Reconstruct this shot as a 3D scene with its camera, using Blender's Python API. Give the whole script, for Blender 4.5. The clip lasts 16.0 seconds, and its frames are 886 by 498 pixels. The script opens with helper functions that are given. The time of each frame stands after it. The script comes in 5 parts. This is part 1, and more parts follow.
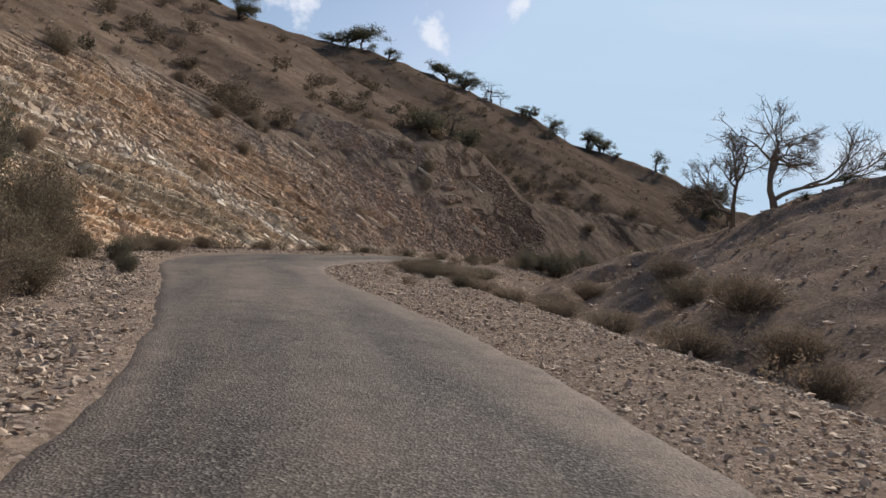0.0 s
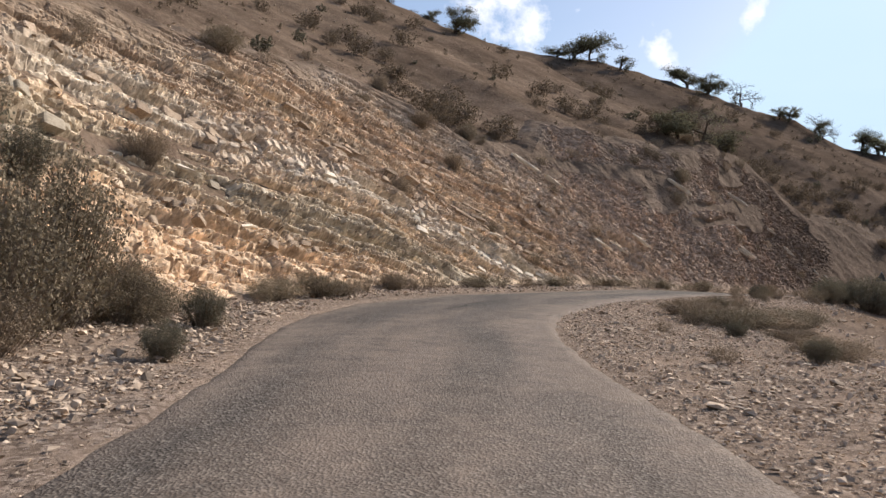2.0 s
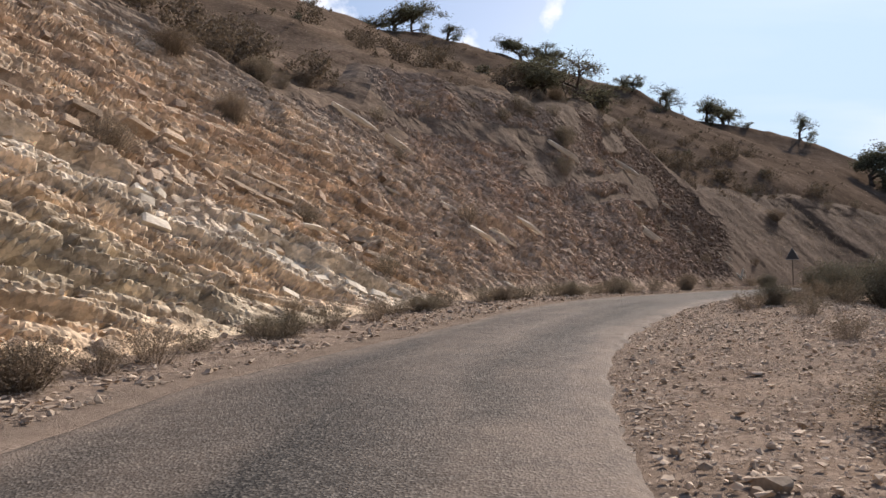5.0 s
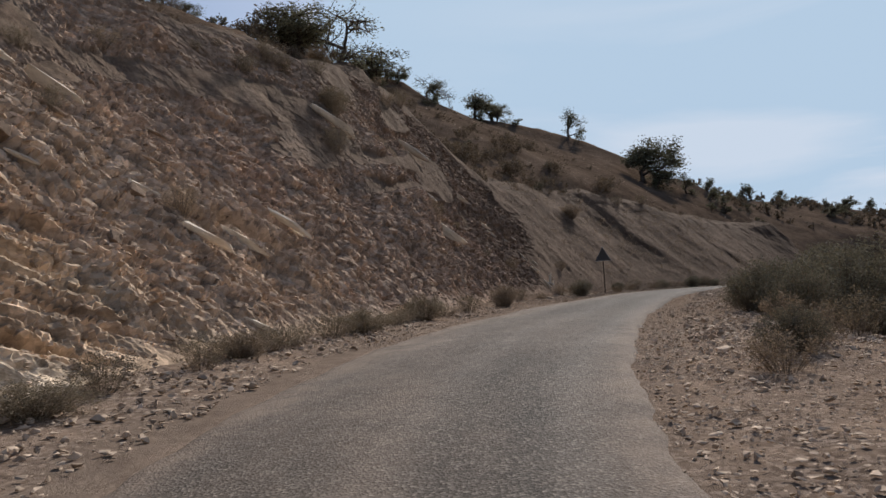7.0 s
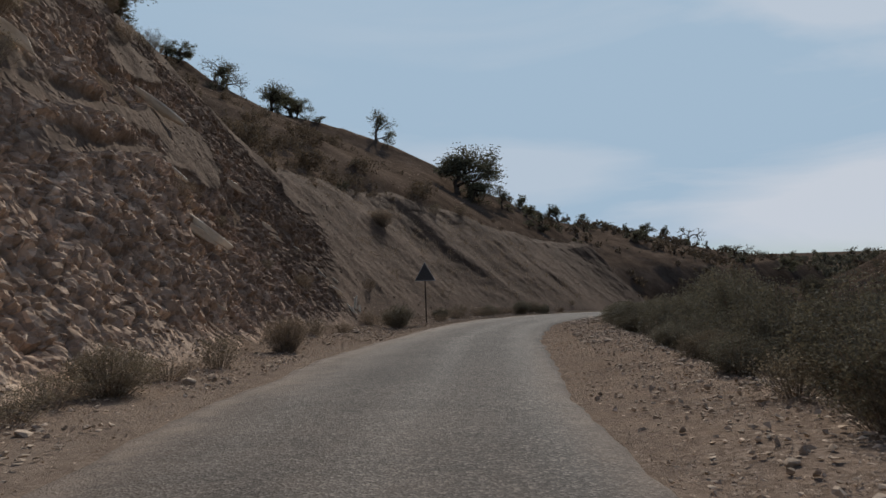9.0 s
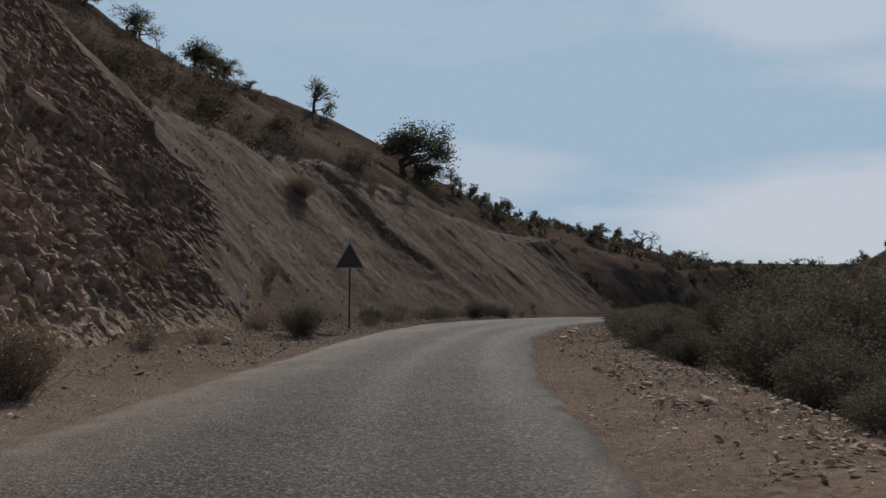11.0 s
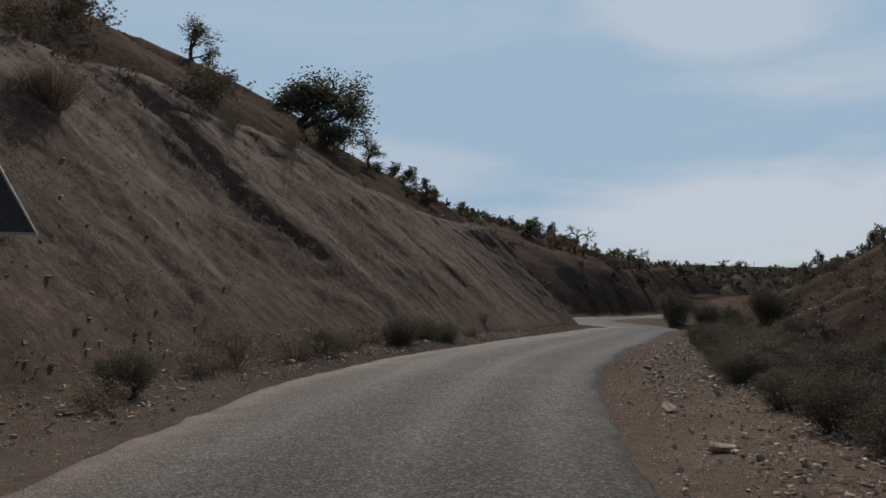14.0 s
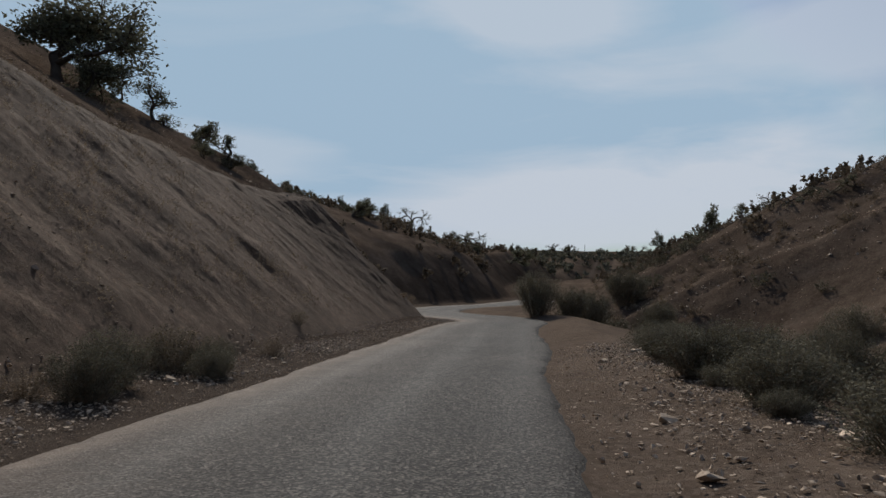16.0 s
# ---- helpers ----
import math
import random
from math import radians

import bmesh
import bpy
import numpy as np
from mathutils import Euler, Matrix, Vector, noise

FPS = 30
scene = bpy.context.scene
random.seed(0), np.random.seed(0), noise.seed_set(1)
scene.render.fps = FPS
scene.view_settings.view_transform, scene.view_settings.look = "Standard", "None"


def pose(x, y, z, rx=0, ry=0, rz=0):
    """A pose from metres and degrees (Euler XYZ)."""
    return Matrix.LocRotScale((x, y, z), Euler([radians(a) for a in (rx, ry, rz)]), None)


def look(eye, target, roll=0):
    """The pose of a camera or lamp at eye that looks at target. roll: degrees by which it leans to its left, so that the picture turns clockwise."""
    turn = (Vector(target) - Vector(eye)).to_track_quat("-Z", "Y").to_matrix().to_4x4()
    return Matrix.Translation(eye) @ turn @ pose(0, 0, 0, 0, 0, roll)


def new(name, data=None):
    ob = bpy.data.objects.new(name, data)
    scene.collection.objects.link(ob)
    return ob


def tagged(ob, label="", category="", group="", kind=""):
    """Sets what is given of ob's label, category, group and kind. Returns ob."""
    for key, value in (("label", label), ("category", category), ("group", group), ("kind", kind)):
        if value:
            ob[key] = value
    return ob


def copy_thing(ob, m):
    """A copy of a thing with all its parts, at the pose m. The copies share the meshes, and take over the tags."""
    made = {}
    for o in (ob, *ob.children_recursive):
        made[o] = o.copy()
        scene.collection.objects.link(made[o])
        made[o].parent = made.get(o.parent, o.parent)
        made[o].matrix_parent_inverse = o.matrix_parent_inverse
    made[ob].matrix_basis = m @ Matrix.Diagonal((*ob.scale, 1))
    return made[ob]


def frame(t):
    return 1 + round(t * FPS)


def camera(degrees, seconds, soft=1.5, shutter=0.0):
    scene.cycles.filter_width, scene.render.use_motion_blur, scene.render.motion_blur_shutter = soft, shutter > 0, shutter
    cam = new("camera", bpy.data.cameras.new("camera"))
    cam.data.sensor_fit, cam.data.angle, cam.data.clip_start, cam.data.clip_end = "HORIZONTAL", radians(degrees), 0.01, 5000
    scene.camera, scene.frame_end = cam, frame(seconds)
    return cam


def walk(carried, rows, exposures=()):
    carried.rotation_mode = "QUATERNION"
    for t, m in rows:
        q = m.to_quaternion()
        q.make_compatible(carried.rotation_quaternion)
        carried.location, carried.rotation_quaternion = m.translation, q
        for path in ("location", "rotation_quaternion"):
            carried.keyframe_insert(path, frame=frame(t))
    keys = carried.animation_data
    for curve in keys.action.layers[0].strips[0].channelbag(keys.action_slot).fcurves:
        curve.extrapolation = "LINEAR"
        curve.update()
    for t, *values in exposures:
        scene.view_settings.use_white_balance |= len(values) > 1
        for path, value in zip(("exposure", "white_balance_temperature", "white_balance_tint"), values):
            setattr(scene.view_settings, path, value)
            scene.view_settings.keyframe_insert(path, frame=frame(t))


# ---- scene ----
cam = camera(54.12, 16.0, 1.5, 0.08)
PATH = [
    (0, (0.000, -0.000, 1.600), (0.000, 2.000, 1.586), 4.38),
    (0.5, (-0.146, 2.879, 1.592), (-0.297, 4.873, 1.584), 4.44),
    (1, (-0.432, 5.881, 1.637), (-0.745, 7.856, 1.610), 4.19),
    (1.5, (-0.949, 8.771, 1.661), (-1.394, 10.721, 1.644), 3.27),
    (2, (-1.587, 11.856, 1.698), (-2.116, 13.785, 1.717), 2.43),
    (2.5, (-2.252, 14.828, 1.755), (-2.824, 16.744, 1.783), 2.07),
    (3, (-3.010, 18.015, 1.798), (-3.572, 19.934, 1.852), 1.01),
    (3.2, (-3.285, 19.271, 1.805), (-3.823, 21.197, 1.844), 0.25),
    (5.3, (-5.522, 32.183, 1.907), (-5.608, 34.181, 1.932), -1.99),
    (5.5, (-5.596, 33.490, 1.898), (-5.658, 35.489, 1.921), -2.36),
    (6, (-5.595, 36.932, 1.910), (-5.526, 38.930, 1.913), -3.15),
    (6.5, (-5.398, 40.263, 1.945), (-5.130, 42.244, 1.971), -3.28),
    (7, (-4.913, 43.756, 1.975), (-4.498, 45.712, 1.999), -3.97),
    (7.5, (-4.234, 46.898, 1.996), (-3.694, 48.824, 2.010), -3.51),
    (8, (-3.394, 49.960, 1.955), (-2.725, 51.845, 1.972), -3.14),
    (8.5, (-2.326, 52.898, 1.956), (-1.550, 54.742, 1.971), -2.63),
    (9, (-1.128, 55.919, 1.937), (-0.274, 57.727, 1.973), -2.00),
    (9.2, (-0.620, 57.065, 1.923), (0.230, 58.875, 1.946), -1.58),
    (11.3, (4.813, 67.470, 1.487), (5.812, 69.202, 1.517), 0.44),
    (11.5, (5.410, 68.549, 1.472), (6.429, 70.270, 1.503), 0.32),
    (12, (6.897, 71.271, 1.408), (7.927, 72.985, 1.427), 1.10),
    (12.5, (8.404, 73.891, 1.336), (9.453, 75.594, 1.361), 1.04),
    (13, (10.049, 76.694, 1.239), (11.090, 78.401, 1.267), 1.36),
    (13.5, (11.706, 79.431, 1.161), (12.763, 81.128, 1.193), 1.42),
    (14, (13.573, 82.209, 1.091), (14.700, 83.860, 1.116), 1.12),
    (14.5, (15.412, 84.804, 0.974), (16.616, 86.401, 0.983), 0.94),
    (15, (17.321, 87.165, 0.838), (18.584, 88.715, 0.850), 1.30),
    (15.5, (19.369, 89.591, 0.746), (20.702, 91.081, 0.742), 1.24),
    (16, (21.520, 91.942, 0.624), (22.946, 93.344, 0.626), 0.50),
]
EXPOSURES = [(0, 0.2, 6200, 13), (3, 0.75, 6350, 15), (5.5, 0.42, 6350, 16), (7, 0.05, 6250, 14), (9, -0.28, 6150, 11), (12, -0.36, 6100, 11), (16, -0.34, 6050, 10)]
walk(cam, [(t, look(eye, target, roll)) for t, eye, target, roll in PATH], EXPOSURES)

# ---- light ----
SUN_AZ, SUN_EL = radians(34), radians(31.5)
world = bpy.data.worlds.new("world")
scene.world = world
world.use_nodes = True
wn, wl = world.node_tree.nodes, world.node_tree.links
wn.clear()


def wnode(kind, **values):
    n = wn.new(kind)
    for k, v in values.items():
        n.inputs[k].default_value = v
    return n


sky = wnode("ShaderNodeTexSky")
sky.sky_type, sky.sun_disc = "NISHITA", False
sky.sun_elevation, sky.sun_rotation = SUN_EL, SUN_AZ
sky.air_density, sky.dust_density, sky.ozone_density = 1.0, 1.2, 2.0
tex = wnode("ShaderNodeTexCoord")
split = wnode("ShaderNodeSeparateXYZ")
wl.new(tex.outputs["Generated"], split.inputs[0])
stretch = wnode("ShaderNodeMapping")
stretch.inputs["Rotation"].default_value = (0, 0, radians(-20))
stretch.inputs["Scale"].default_value = (1.5, 2.2, 8.0)
wl.new(tex.outputs["Generated"], stretch.inputs["Vector"])
wisps = wnode("ShaderNodeTexNoise", Scale=1.3, Detail=8, Roughness=0.55, Distortion=0.5)
wl.new(stretch.outputs[0], wisps.inputs["Vector"])


def wramp(source, *stops):
    r = wnode("ShaderNodeValToRGB")
    while len(r.color_ramp.elements) < len(stops):
        r.color_ramp.elements.new(0.5)
    for el, (p, v) in zip(r.color_ramp.elements, stops):
        el.position, el.color = p, (v, v, v, 1)
    wl.new(source, r.inputs[0])
    return r.outputs[0]


def wmath(how, a, b):
    n = wnode("ShaderNodeMath")
    n.operation = how
    for i, v in enumerate((a, b)):
        if isinstance(v, (int, float)):
            n.inputs[i].default_value = v
        else:
            wl.new(v, n.inputs[i])
    return n.outputs[0]


# thin high cloud, thicker towards the horizon, and a few small fair-weather puffs
veil = wmath("MULTIPLY", wramp(wisps.outputs["Fac"], (0.45, 0.0), (0.66, 0.9)), wramp(split.outputs["Z"], (0.0, 1.0), (0.12, 1.0), (0.24, 0.4), (0.6, 0.35)))
veil = wmath("MULTIPLY", veil, wramp(split.outputs["X"], (0.15, 0.1), (0.6, 1.0)))
puffs = wnode("ShaderNodeTexNoise", Scale=26, Detail=6, Roughness=0.6)
wl.new(tex.outputs["Generated"], puffs.inputs["Vector"])
clouds = veil
for az, el, size in ((1.8, 13.4, 0.036), (11.5, 16.2, 0.05), (-3.7, 15.6, 0.016), (14.5, 16.6, 0.03)):
    az, el = radians(-az), radians(el)
    way = wnode("ShaderNodeVectorMath")
    way.operation = "DISTANCE"
    way.inputs[1].default_value = (math.sin(az) * math.cos(el), math.cos(az) * math.cos(el), math.sin(el))
    wl.new(tex.outputs["Generated"], way.inputs[0])
    near = wmath("SUBTRACT", 1.0, wmath("DIVIDE", way.outputs["Value"], size))
    body = wmath("ADD", near, wmath("MULTIPLY", wmath("SUBTRACT", puffs.outputs["Fac"], 0.5), 4.2))
    clouds = wmath("MAXIMUM", clouds, wramp(body, (0.15, 0.0), (0.85, 0.9)))
flat = wnode("ShaderNodeVectorMath")
flat.operation = "MULTIPLY"
flat.inputs[1].default_value = (1, 1, 3.4)
wl.new(tex.outputs["Generated"], flat.inputs[0])
for az, el, size, much in ((54, 2.8, 0.3, 0.9), (71, 12.6, 0.2, 0.5), (51, 15.2, 0.2, 0.6), (30, 6, 0.2, 0.45)):
    az, el = radians(az), radians(el)
    way = wnode("ShaderNodeVectorMath")
    way.operation = "DISTANCE"
    way.inputs[1].default_value = (math.sin(az) * math.cos(el), math.cos(az) * math.cos(el), math.sin(el) * 3.4)
    wl.new(flat.outputs[0], way.inputs[0])
    near = wmath("MULTIPLY", wmath("SUBTRACT", 1.0, wmath("DIVIDE", way.outputs["Value"], size)), 1.7)
    body = wmath("ADD", near, wmath("MULTIPLY", wmath("SUBTRACT", wisps.outputs["Fac"], 0.5), 3.0))
    clouds = wmath("MAXIMUM", clouds, wramp(body, (0.1, 0.0), (0.9, much)))
cloudy = wnode("ShaderNodeMixRGB")
cloudy.inputs[2].default_value = (8.6, 8.9, 9.3, 1)
wl.new(clouds, cloudy.inputs[0])
haze = wnode("ShaderNodeVectorMath")
haze.operation = "MINIMUM"
haze.inputs[1].default_value = (5.3, 7.0, 8.4)
wl.new(sky.outputs[0], haze.inputs[0])
pale = wnode("ShaderNodeMixRGB")
pale.inputs[0].default_value = 0.12
pale.inputs[2].default_value = (5.6, 6.6, 7.6, 1)
wl.new(haze.outputs[0], pale.inputs[1])
wl.new(pale.outputs[0], cloudy.inputs[1])
back = wnode("ShaderNodeBackground", Strength=0.084)
wl.new(cloudy.outputs[0], back.inputs[0])
out = wnode("ShaderNodeOutputWorld")
wl.new(back.outputs[0], out.inputs[0])

sun = new("sun", bpy.data.lights.new("sun", "SUN"))
sun.data.energy, sun.data.angle, sun.data.color = 4.8, radians(1.2), (1.0, 0.9, 0.77)
sun_way = Vector((math.sin(SUN_AZ) * math.cos(SUN_EL), math.cos(SUN_AZ) * math.cos(SUN_EL), math.sin(SUN_EL)))
sun.matrix_world = look(sun_way * 300, (0, 0, 0))


# ---- numbers ----
def _hash(i, j, k, seed):
    n = (i.astype(np.int64) * 374761393 + j.astype(np.int64) * 668265263 + k.astype(np.int64) * 1274126177 + seed * 974634541) & 0xFFFFFFFF
    n = ((n ^ (n >> 13)) * 1274126177) & 0xFFFFFFFF
    n = ((n ^ (n >> 16)) * 2246822519) & 0xFFFFFFFF
    return ((n ^ (n >> 15)) & 0xFFFFFF) / float(0xFFFFFF)


def vnoise(x, y, z=0.0, seed=0):
    """Smooth noise in -1..1 on arrays."""
    x, y, z = np.broadcast_arrays(np.asarray(x, float), np.asarray(y, float), np.asarray(z, float))
    i, j, k = np.floor(x), np.floor(y), np.floor(z)
    f = [a - b for a, b in ((x, i), (y, j), (z, k))]
    u, v, w = (t * t * (3 - 2 * t) for t in f)
    total = 0
    for a in (0, 1):
        for b in (0, 1):
            for c in (0, 1):
                total = total + _hash(i + a, j + b, k + c, seed) * (u if a else 1 - u) * (v if b else 1 - v) * (w if c else 1 - w)
    return total * 2 - 1


def fbm(x, y, z=0.0, octaves=4, seed=0):
    total, amp = 0, 1.0
    for o in range(octaves):
        total = total + amp * vnoise(np.asarray(x) * 2**o, np.asarray(y) * 2**o, np.asarray(z) * 2**o, seed + o)
        amp *= 0.5
    return total


def smooth(a, b, x):
    t = np.clip((np.asarray(x, float) - a) / (b - a), 0, 1)
    return t * t * (3 - 2 * t)


# the road's line: x, y and the height of its surface
LINE = np.array([
    (2.6, -51.8, -0.6), (1.3, -25.9, -0.2), (0, 0, 0), (-0.95, 8.8, 0.06), (-3.0, 18.0, 0.2), (-4.6, 25.5, 0.27), (-5.5, 32.2, 0.31),
    (-5.5, 38.0, 0.34), (-4.9, 43.8, 0.38), (-3.4, 50.0, 0.38), (-1.1, 55.9, 0.4), (1.7, 61.6, 0.28), (4.8, 67.5, 0.05), (8.4, 73.9, -0.15),
    (11.7, 79.4, -0.36), (15.4, 84.8, -0.56), (19.4, 89.6, -0.8), (24.6, 95.0, -1.12), (32.8, 102.2, -1.62), (40.6, 108.4, -2.15), (48.4, 115.0, -2.75), (54.5, 119.6, -3.1), (59.9, 123.4, -3.45), (63.0, 127.8, -3.65), (65.3, 133.4, -3.9),
    (70.0, 139.8, -4.25), (79.4, 146.9, -4.75), (94.3, 152.8, -5.3), (111, 160.4, -5.5), (135, 181, -5.4), (168, 199, -5.3), (205, 217, -8), (260, 250, -1.6),
    (340, 300, -1.6), (460, 370, -1.2), (800, 560, -1)])


def _spline(p, n):
    """Points evenly along a smooth curve through p."""
    q = np.concatenate([[2 * p[0] - p[1]], p, [2 * p[-1] - p[-2]]])
    got = []
    for a, b, c, d in zip(q, q[1:], q[2:], q[3:]):
        t = np.linspace(0, 1, 24, endpoint=False)[:, None]
        got.append(0.5 * (2 * b + (c - a) * t + (2 * a - 5 * b + 4 * c - d) * t**2 + (3 * b - a - 3 * c + d) * t**3))
    got = np.concatenate(got + [p[-1:]])
    run = np.r_[0, np.cumsum(np.hypot(*np.diff(got[:, :2], axis=0).T))]
    at = np.arange(0, run[-1], n)
    return at, np.stack([np.interp(at, run, got[:, k]) for k in range(3)], 1)


RUN, CURVE = _spline(LINE, 0.5)
RUN = RUN - RUN[np.argmin(np.hypot(*CURVE[:, :2].T))]
_t = np.gradient(CURVE[:, :2], axis=0)
_t = np.stack([np.convolve(np.pad(_t[:, k], 8, mode="edge"), np.ones(17) / 17, "valid") for k in (0, 1)], 1)
TANGENT = _t / np.hypot(*_t.T)[:, None]
_t = np.stack([np.convolve(np.pad(TANGENT[:, k], 80, mode="edge"), np.ones(161) / 161, "valid") for k in (0, 1)], 1)
BROAD = _t / np.hypot(*_t.T)[:, None]


def on_line(s, k):
    return np.interp(s, RUN, CURVE[:, k])


def place_xy(s, d):
    """World x, y of a place s along the road and d to its left."""
    tx, ty = np.interp(s, RUN, TANGENT[:, 0]), np.interp(s, RUN, TANGENT[:, 1])
    n = np.hypot(tx, ty)
    tx, ty = tx / n, ty / n
    w = smooth(128, 146, s)
    fx, fy = tx * (1 - w) + np.interp(s, RUN, BROAD[:, 0]) * w, ty * (1 - w) + np.interp(s, RUN, BROAD[:, 1]) * w
    near = np.clip(d, -9, 9)
    return on_line(s, 0) - near * ty - (d - near) * fy, on_line(s, 1) + near * tx + (d - near) * fx


def road_left(s):
    return np.interp(s, [-50, 8, 15, 22, 28, 34, 41, 46, 50, 56, 67, 76, 84, 90, 100, 108, 114, 134, 200],
                     [2.3, 2.2, 2.5, 3.1, 4.0, 4.4, 4.0, 3.2, 2.9, 3.2, 3.7, 3.7, 3.35, 3.3, 3.9, 3.8, 3.4, 3.6, 3.4])


def road_right(s):
    return np.interp(s, [-50, 7, 13, 18, 23, 30, 35, 45, 53, 68, 87, 96, 106, 115, 120, 150, 200],
                     [-2.8, -2.8, -2.6, -2.2, -1.8, -1.3, -1.2, -1.35, -1.5, -1.45, -1.5, -1.45, -1.15, -1.35, -1.5, -1.6, -1.6])


def toe(s):
    return np.interp(s, [0, 12, 20, 30, 40, 55, 66, 75, 86, 92, 100, 112, 125, 140, 200], [9.0, 8.0, 7.0, 6.4, 6.0, 5.8, 5.9, 5.9, 6.0, 6.3, 6.0, 5.4, 5.2, 5.4, 5.5])


CUT_S = [0, 20, 35, 45, 50, 57, 62, 66, 70, 76, 85, 90, 96, 107, 116, 130, 150, 200]
CUT_D = [14, 15, 15, 15, 16, 13.5, 13.5, 15.5, 13, 11.4, 13.6, 14.5, 11.5, 13, 12, 12, 12, 11]


def cut_top(s):
    return np.interp(s, CUT_S, CUT_D)


def cut_slope(s):
    return np.interp(s, [0, 20, 40, 55, 66, 70, 75, 83, 88, 94, 100, 107, 115, 122, 136, 200],
                     [0.8, 0.9, 0.97, 1.1, 1.12, 1.42, 1.7, 1.58, 1.5, 1.25, 1.05, 0.92, 0.95, 0.93, 0.97, 0.97])


# the crest of the hill: along the road, to its left, above it, and how the slope bows up to it
CREST_S = [0, 80, 100, 112, 120, 131, 141, 152, 172, 190, 205, 220, 250, 280, 330]
CREST_D = [120, 105, 85, 72, 66.3, 49.4, 49.7, 37.7, 23.8, 33.4, 42.3, 44, 40, 34, 30]
CREST_H = [58, 54.6, 40, 36, 33.4, 27, 24.2, 20.2, 16, 15, 16.1, 15, 14.4, 9, 4]
BOW = [1, 1, 0.93, 0.81, 0.84, 1, 0.95, 1.13, 1, 0.9, 0.89, 0.88, 0.92, 1.4, 0.85]
# the valley side to the right: along the road, and how steeply it rises
FAR_S = [100, 160, 185, 205, 225, 260, 300]
FAR_RISE = [0.52, 0.52, 0.5, 0.5, 0.47, 0.44, 0.22]


def crest(s):
    return np.interp(s, CREST_S, CREST_D)


def crest_height(s):
    return np.interp(s, CREST_S, CREST_H)


def height(s, d):
    """The height of the land over the road's own, s along and d to the left."""
    s, d = np.broadcast_arrays(np.asarray(s, float), np.asarray(d, float))
    a, b, g1, c = toe(s), cut_top(s), cut_slope(s), crest(s)
    g2 = (crest_height(s) - (b - a) * g1) / (c - b)
    left = 0.12 * smooth(3, 6, d) + np.clip(d - a, 0, b - a) * g1 + (np.clip((d - b) / (c - b), 0, 1) ** np.interp(s, CREST_S, BOW)) * (c - b) * g2 - np.clip(d - c, 0, 80) * 0.3
    e = -d
    near = -0.02 - 0.18 * np.clip(e - 5.5, 0, 4) + np.interp(s, [0, 15, 26, 33, 44, 50, 58, 64], [1, 1, 1, 1, 1, 0.75, 0.3, 0.05]) * 0.4 * np.clip(e - 9.4, 0, 34)
    middle = 0.15 * smooth(1.5, 3, e) - 0.3 * np.clip(e - 3.7, 0, 6) + 0.16 * np.clip(e - 14, 0, 30)
    inner = smooth(170, 195, s)
    far = 0.2 * smooth(1.5, 3, e) - 0.25 * np.clip(e - 3.7, 0, 6) * (1 - inner) + np.interp(s, FAR_S, FAR_RISE) * np.clip(e - 14 + 7 * inner, 0, 31)
    k1, k2 = smooth(50, 68, s), smooth(100, 135, s)
    right = (near * (1 - k1) + middle * k1) * (1 - k2) + far * k2
    fade = 1 - smooth(270, 400, s)
    rough = smooth(5, 14, np.abs(d)) * (0.9 * fbm(s / 14, d / 14, 0.3, 4, 5) + (0.3 - 0.17 * smooth(85, 105, s) * (d > 0)) * fbm(s / 2.6, d / 2.6, 1.7, 4, 9) + 0.12 * (d < 0) * fbm(s / 0.9, d / 0.9, 4.7, 2, 13))
    return np.where(d > 0, left, right) * fade + rough * (0.4 + 0.6 * fade)


def land(s, d):
    x, y = place_xy(s, d)
    return x, y, on_line(s, 2) + height(s, d)


# ---- meshes ----
def mesh_of(name, verts, faces, mats=(), smooth_shade=False, slots=None):
    """A mesh from arrays of places and of equal-sided faces."""
    verts, faces = np.asarray(verts, np.float32), np.asarray(faces, np.int32)
    me = bpy.data.meshes.new(name)
    n = faces.shape[1]
    me.vertices.add(len(verts))
    me.vertices.foreach_set("co", verts.ravel())
    me.loops.add(faces.size)
    me.loops.foreach_set("vertex_index", faces.ravel())
    me.polygons.add(len(faces))
    me.polygons.foreach_set("loop_start", np.arange(0, faces.size, n, dtype=np.int32))
    if slots is not None:
        me.polygons.foreach_set("material_index", np.asarray(slots, np.int32))
    me.polygons.foreach_set("use_smooth", np.full(len(faces), smooth_shade))
    for m in mats:
        me.materials.append(m)
    me.update(calc_edges=True)
    return me


def grid_faces(rows, cols):
    i = np.arange(rows * cols).reshape(rows, cols)
    return np.stack([i[:-1, :-1], i[1:, :-1], i[1:, 1:], i[:-1, 1:]], -1).reshape(-1, 4)


def put_attribute(me, name, values):
    at = me.attributes.new(name, "FLOAT", "POINT")
    at.data.foreach_set("value", np.asarray(values, np.float32).ravel())


